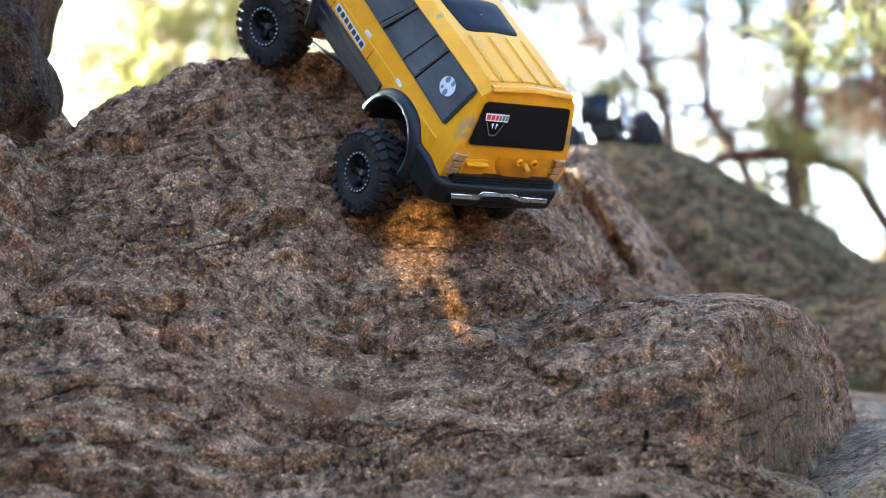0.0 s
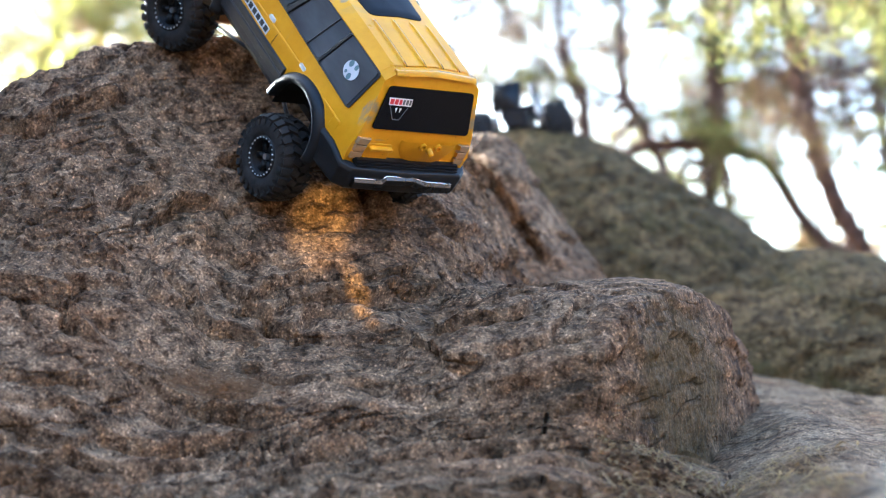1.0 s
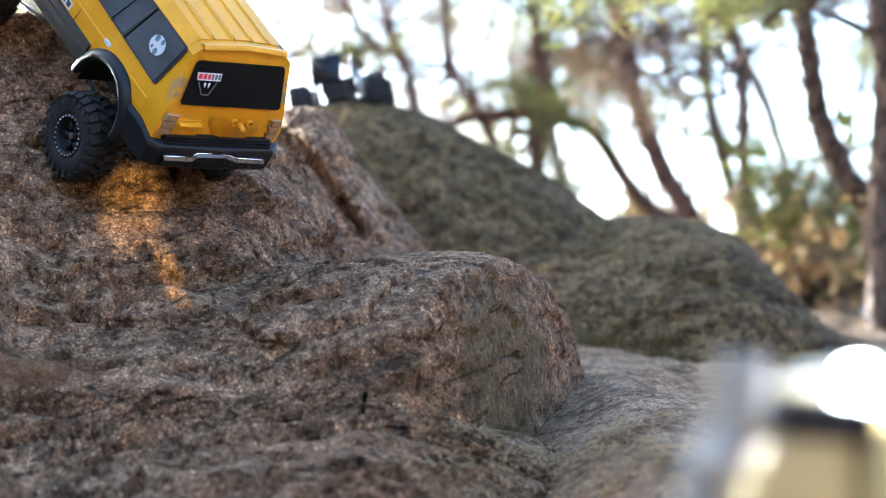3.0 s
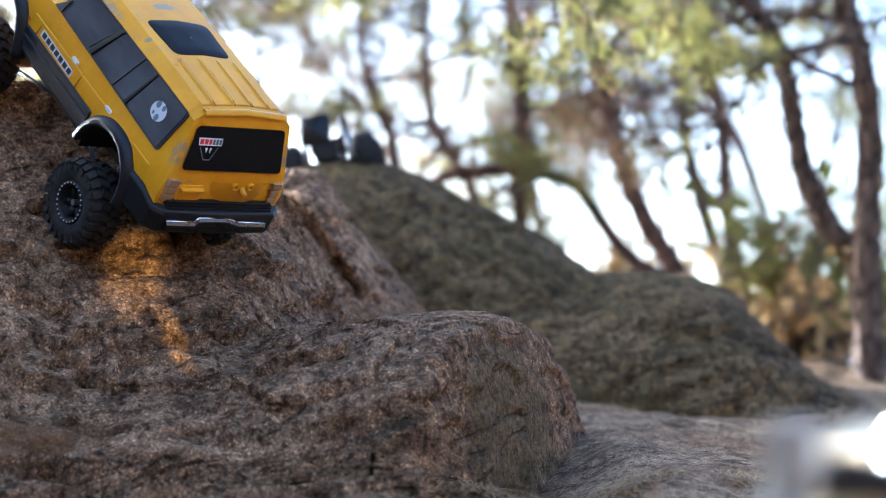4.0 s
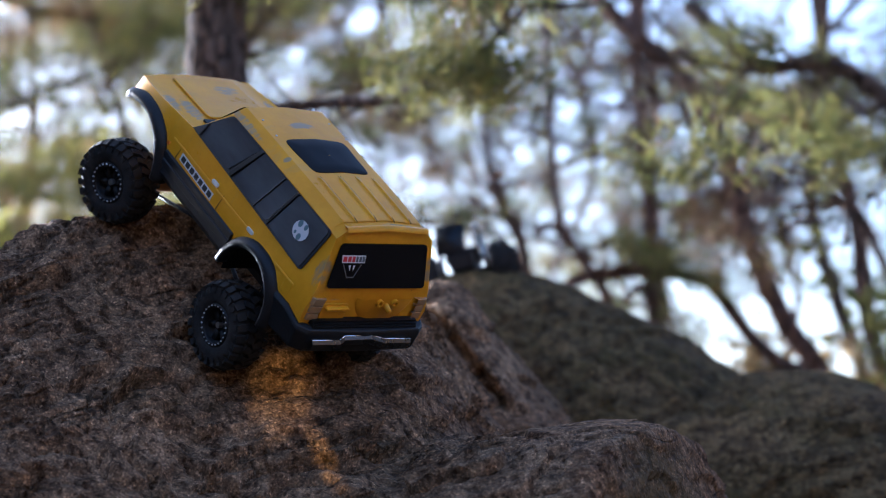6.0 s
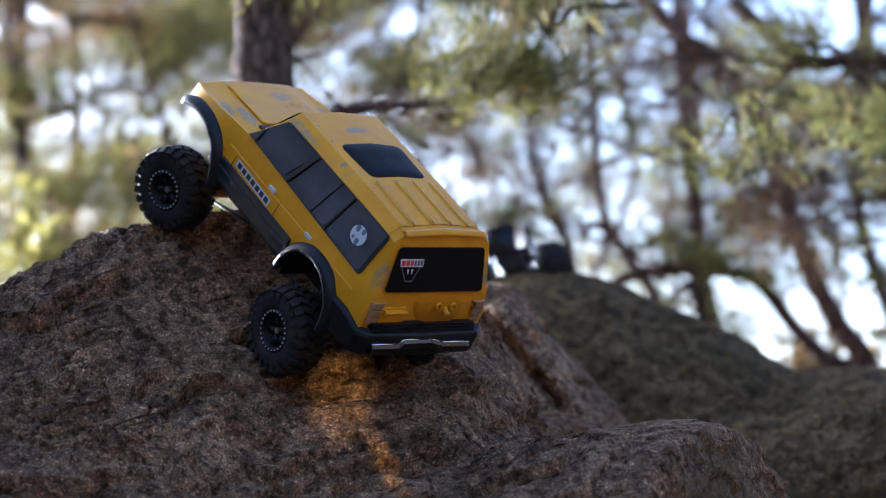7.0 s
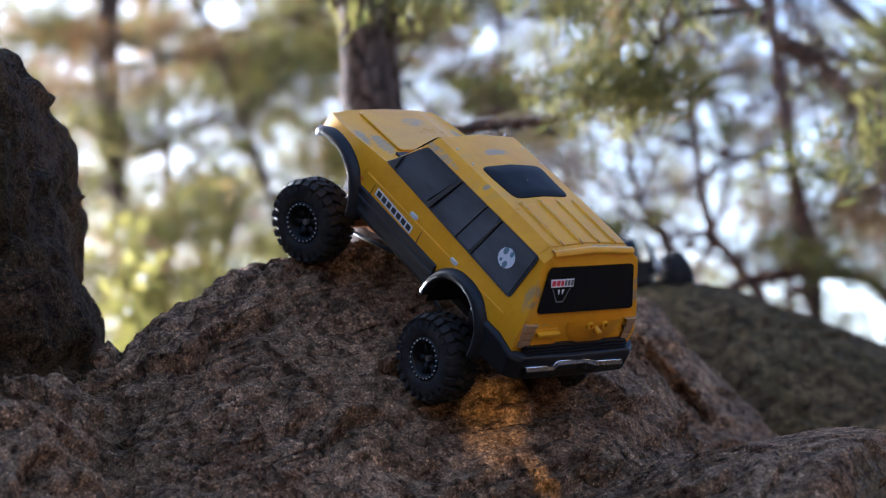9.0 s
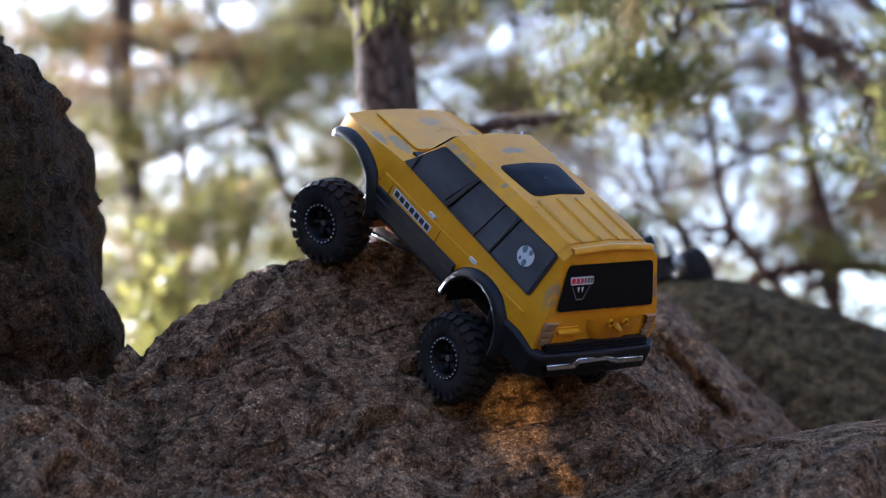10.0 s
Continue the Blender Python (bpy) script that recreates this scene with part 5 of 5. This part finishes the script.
# ---- the black crawler parked on the far rock ----
def crawler(m):
    root = thing("toy_crawler", m, "black tube-framed radio-controlled crawler parked on a rock", "toy car")
    for x, y in ((-0.082, 0.0), (0.082, 0.0), (-0.082, 0.19), (0.082, 0.19)):
        add_wheel(root, (x, y, 0.0), 8, 1 if x > 0 else -1)
    bm = bmesh.new()
    box(bm, (-0.026, -0.03, 0.010), (0.026, 0.22, 0.045))
    box(bm, (-0.038, 0.03, 0.030), (0.038, 0.16, 0.060))
    part("chassis", bm, M_BLACK, root, "black chassis with motor and battery", smooth=False, bevel=0.003)
    for y in (0.0, 0.19):
        bm = bmesh.new()
        tube(bm, [(-0.07, y, 0.0), (0.0, y, 0.0), (0.07, y, 0.0)], [0.008, 0.011, 0.008], 10)
        bmesh.ops.create_icosphere(bm, subdivisions=2, radius=0.018, matrix=pose(0, y, 0))
        part("axle", bm, M_BLACK, root, "black solid axle")
    for x in (-0.042, 0.042):
        bm = bmesh.new()
        tube(bm, [(x, -0.02, 0.045), (x * 0.9, 0.03, 0.105), (x * 0.9, 0.12, 0.110), (x, 0.21, 0.055)], 0.0035, 8)
        part("roll_bar", bm, M_BLACK, root, "black roll-cage tube")
        bm = bmesh.new()
        tube(bm, [(x * 1.3, 0.0, 0.004), (x, 0.035, 0.075)], 0.007, 10)
        part("shock_absorber", bm, M_STEEL, root, "steel shock absorber")
    bm = bmesh.new()
    slab(bm, rounded([(-0.052, -0.012, 0.050), (0.014, -0.012, 0.050), (0.018, 0.016, 0.112), (-0.044, 0.016, 0.112)], 0.006), (0, -0.9, 0.4), 0.004)
    part("body_panel", bm, M_BLACK, root, "raised black body panel")
    bm = bmesh.new()
    tube(bm, [(-0.075, -0.012, 0.062), (-0.030, 0.004, 0.098), (0.022, 0.012, 0.140)], 0.0022, 8)
    part("windscreen_bar", bm, M_BLACK, root, "thin black bar")


crawler(pose(0.005, 4.38, 0.966, 4, -15, -6) @ Matrix.Scale(0.88, 4))


# ---- the other toy truck, close beside the camera ----
M_CREAM = material("cream_yellow_paint", rough=0.3, base=(0.52, 0.40, 0.16), coat=0.1)
M_BEIGE = material("beige_bumper_tube", rough=0.55, base=(0.33, 0.29, 0.22), spec=0.2)
# glow that stands in for the sun's glint on the truck's glossy nose
M_GLINT = material("sun_glint_glow", rough=0.3, base=(0.9, 0.9, 0.85))
lb = M_GLINT.node_tree.nodes["Principled BSDF"]
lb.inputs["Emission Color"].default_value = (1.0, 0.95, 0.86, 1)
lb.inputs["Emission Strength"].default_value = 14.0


def near_truck(m):
    """x right along its length, y to its far side; the grille faces -x."""
    root = thing("toy_truck", m, "cream-yellow toy truck with a glowing disc as sun glint, standing near", "toy car")
    bm = bmesh.new()
    rows = []
    for x, lo, hi, wide in ((-0.022, 0.020, 0.088, 0.056), (0.0, 0.014, 0.098, 0.066), (0.02, 0.010, 0.102, 0.072), (0.10, 0.006, 0.110, 0.080), (0.16, 0.004, 0.112, 0.082), (0.20, 0.004, 0.165, 0.074), (0.34, 0.004, 0.168, 0.072), (0.36, 0.006, 0.110, 0.078), (0.46, 0.010, 0.104, 0.074)):
        rows.append([bm.verts.new((x, y * wide, z)) for y, z in ((-1, lo), (-1.0, (lo + hi) / 2), (-0.86, hi), (0.86, hi), (1.0, (lo + hi) / 2), (1, lo))])
    for a, b in zip(rows, rows[1:]):
        for k in range(6):
            bm.faces.new((a[k], a[(k + 1) % 6], b[(k + 1) % 6], b[k]))
    bm.faces.new(rows[0])
    bm.faces.new(rows[-1])
    body = part("body", bm, M_CREAM, root, "cream-yellow body", bevel=0.006, segs=3)
    bm = bmesh.new()
    box(bm, (-0.066, -0.060, 0.064), (-0.020, -0.020, 0.083))
    part("grille", bm, M_BLACK, body, "black grille", smooth=False, bevel=0.002)
    # the near disc glows as the sun glint, the far one is plain
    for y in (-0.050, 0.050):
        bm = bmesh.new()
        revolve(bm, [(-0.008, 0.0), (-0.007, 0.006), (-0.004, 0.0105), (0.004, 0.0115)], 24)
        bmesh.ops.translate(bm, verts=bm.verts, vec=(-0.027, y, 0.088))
        part("front_lens", bm, M_GLINT if y < 0 else M_LENS, body, "white disc glowing in place of a sun glint" if y < 0 else "clear headlamp")
    bm = bmesh.new()
    tube(bm, smooth_path([(-0.126, -0.082, -0.020), (-0.108, -0.075, 0.036), (-0.092, -0.069, 0.062), (-0.089, -0.067, 0.080), (-0.091, -0.066, 0.096)]), [0.010] * 8 + [0.0115] * 16 + [0.009], 14)
    part("bumper_post", bm, M_BEIGE, root, "beige upright bumper post")
    bm = bmesh.new()
    slab(bm, [(-0.076, -0.058, -0.030), (-0.072, -0.058, 0.050), (-0.064, -0.058, 0.064), (-0.030, -0.058, 0.072), (-0.020, -0.058, -0.030)], (0, 1, 0), 0.030)
    part("front_apron", bm, M_CREAM, body, "cream-yellow front apron", bevel=0.006, segs=3)
    bm = bmesh.new()
    box(bm, (-0.022, -0.066, -0.004), (0.004, 0.066, 0.020))
    tube(bm, [(-0.100, -0.074, 0.000), (-0.01, -0.060, 0.004)], 0.006, 10)
    part("front_bumper", bm, M_BLACK, root, "black front bumper", bevel=0.004)
    for x in (0.08, 0.38):
        for y in (-0.088, 0.088):
            hub = add_wheel(root, (x, y, -0.012), 90, -1 if y > 0 else 1)


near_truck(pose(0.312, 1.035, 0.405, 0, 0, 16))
# added warm spots for reflected sun on the climbed rock: broad patch, narrow tail
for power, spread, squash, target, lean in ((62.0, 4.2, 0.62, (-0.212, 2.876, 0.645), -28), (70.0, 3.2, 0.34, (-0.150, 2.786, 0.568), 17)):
    lamp = bpy.data.lights.new("sun_bounce_spot", 'SPOT')
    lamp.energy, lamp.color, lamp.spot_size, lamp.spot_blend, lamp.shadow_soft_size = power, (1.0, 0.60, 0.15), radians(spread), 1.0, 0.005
    beam = new("sun_bounce_spot", lamp)
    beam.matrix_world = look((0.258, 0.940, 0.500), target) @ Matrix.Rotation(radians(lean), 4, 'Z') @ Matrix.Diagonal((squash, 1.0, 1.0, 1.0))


# ---- pine litter on the slope ----
def litter(name, lo, hi, count, mat, seed, label, length):
    rng = np.random.default_rng(seed)
    x, y = rng.uniform(lo[0], hi[0], count), rng.uniform(lo[1], hi[1], count)
    keep = fbm(np.stack([x, y, 0 * x], 1), 4.0, 3, 0.5, seed) > -0.15
    x, y = x[keep], y[keep]
    g = ground_height(x, y)
    g = g + ground_relief(np.stack([x, y, g], 1))
    z = np.maximum(g, boulder_height(x, y)) + 0.005
    a = rng.uniform(0, 2 * math.pi, len(x))
    c = np.stack([x, y, z], 1)
    d = np.stack([np.cos(a), np.sin(a), rng.normal(0, 0.15, len(x))], 1) * length * rng.uniform(0.5, 1.2, (len(x), 1))
    s = np.stack([-np.sin(a), np.cos(a), 0 * a], 1) * 0.0012
    bend = np.array([0, 0, 0.004])
    v = np.stack([c - d - s, c - d + s, c + s + bend, c - s + bend, c + d], 1).reshape(-1, 3)
    i = np.arange(len(x))[:, None] * 5
    f = np.concatenate([i + np.array([[0, 1, 2]]), i + np.array([[0, 2, 3]]), i + np.array([[3, 2, 4]])])
    ob = mesh_object(name, v, f, mat, smooth=False)
    tagged(ob, label, "pine litter", kind="stuff")


litter("pine_litter", (0.16, 1.7), (0.66, 2.6), 3600, M_LEAF_DRY, 5, "rust-brown fallen pine needles on the stony slope", 0.022)
litter("pine_litter", (-0.92, 2.62), (-0.60, 2.86), 260, M_NEEDLE_DRY, 6, "dry needles caught at the foot of the mossy boulder", 0.03)


def crumpled_paper(place):
    rng = np.random.default_rng(8)
    bm = bmesh.new()
    bmesh.ops.create_icosphere(bm, subdivisions=3, radius=0.03)
    for v in bm.verts:
        v.co *= 1 + 0.35 * float(rng.normal())
        v.co.z *= 0.6
    me = bpy.data.meshes.new("litter_paper")
    bm.to_mesh(me)
    bm.free()
    me.materials.append(M_WHITE)
    ob = new("litter_paper", me)
    ob.location = place
    tagged(ob, "crumpled white scrap of paper in the scrub", "litter")


crumpled_paper((1.31, 5.4, ground_at(1.31, 5.4) + 0.012))
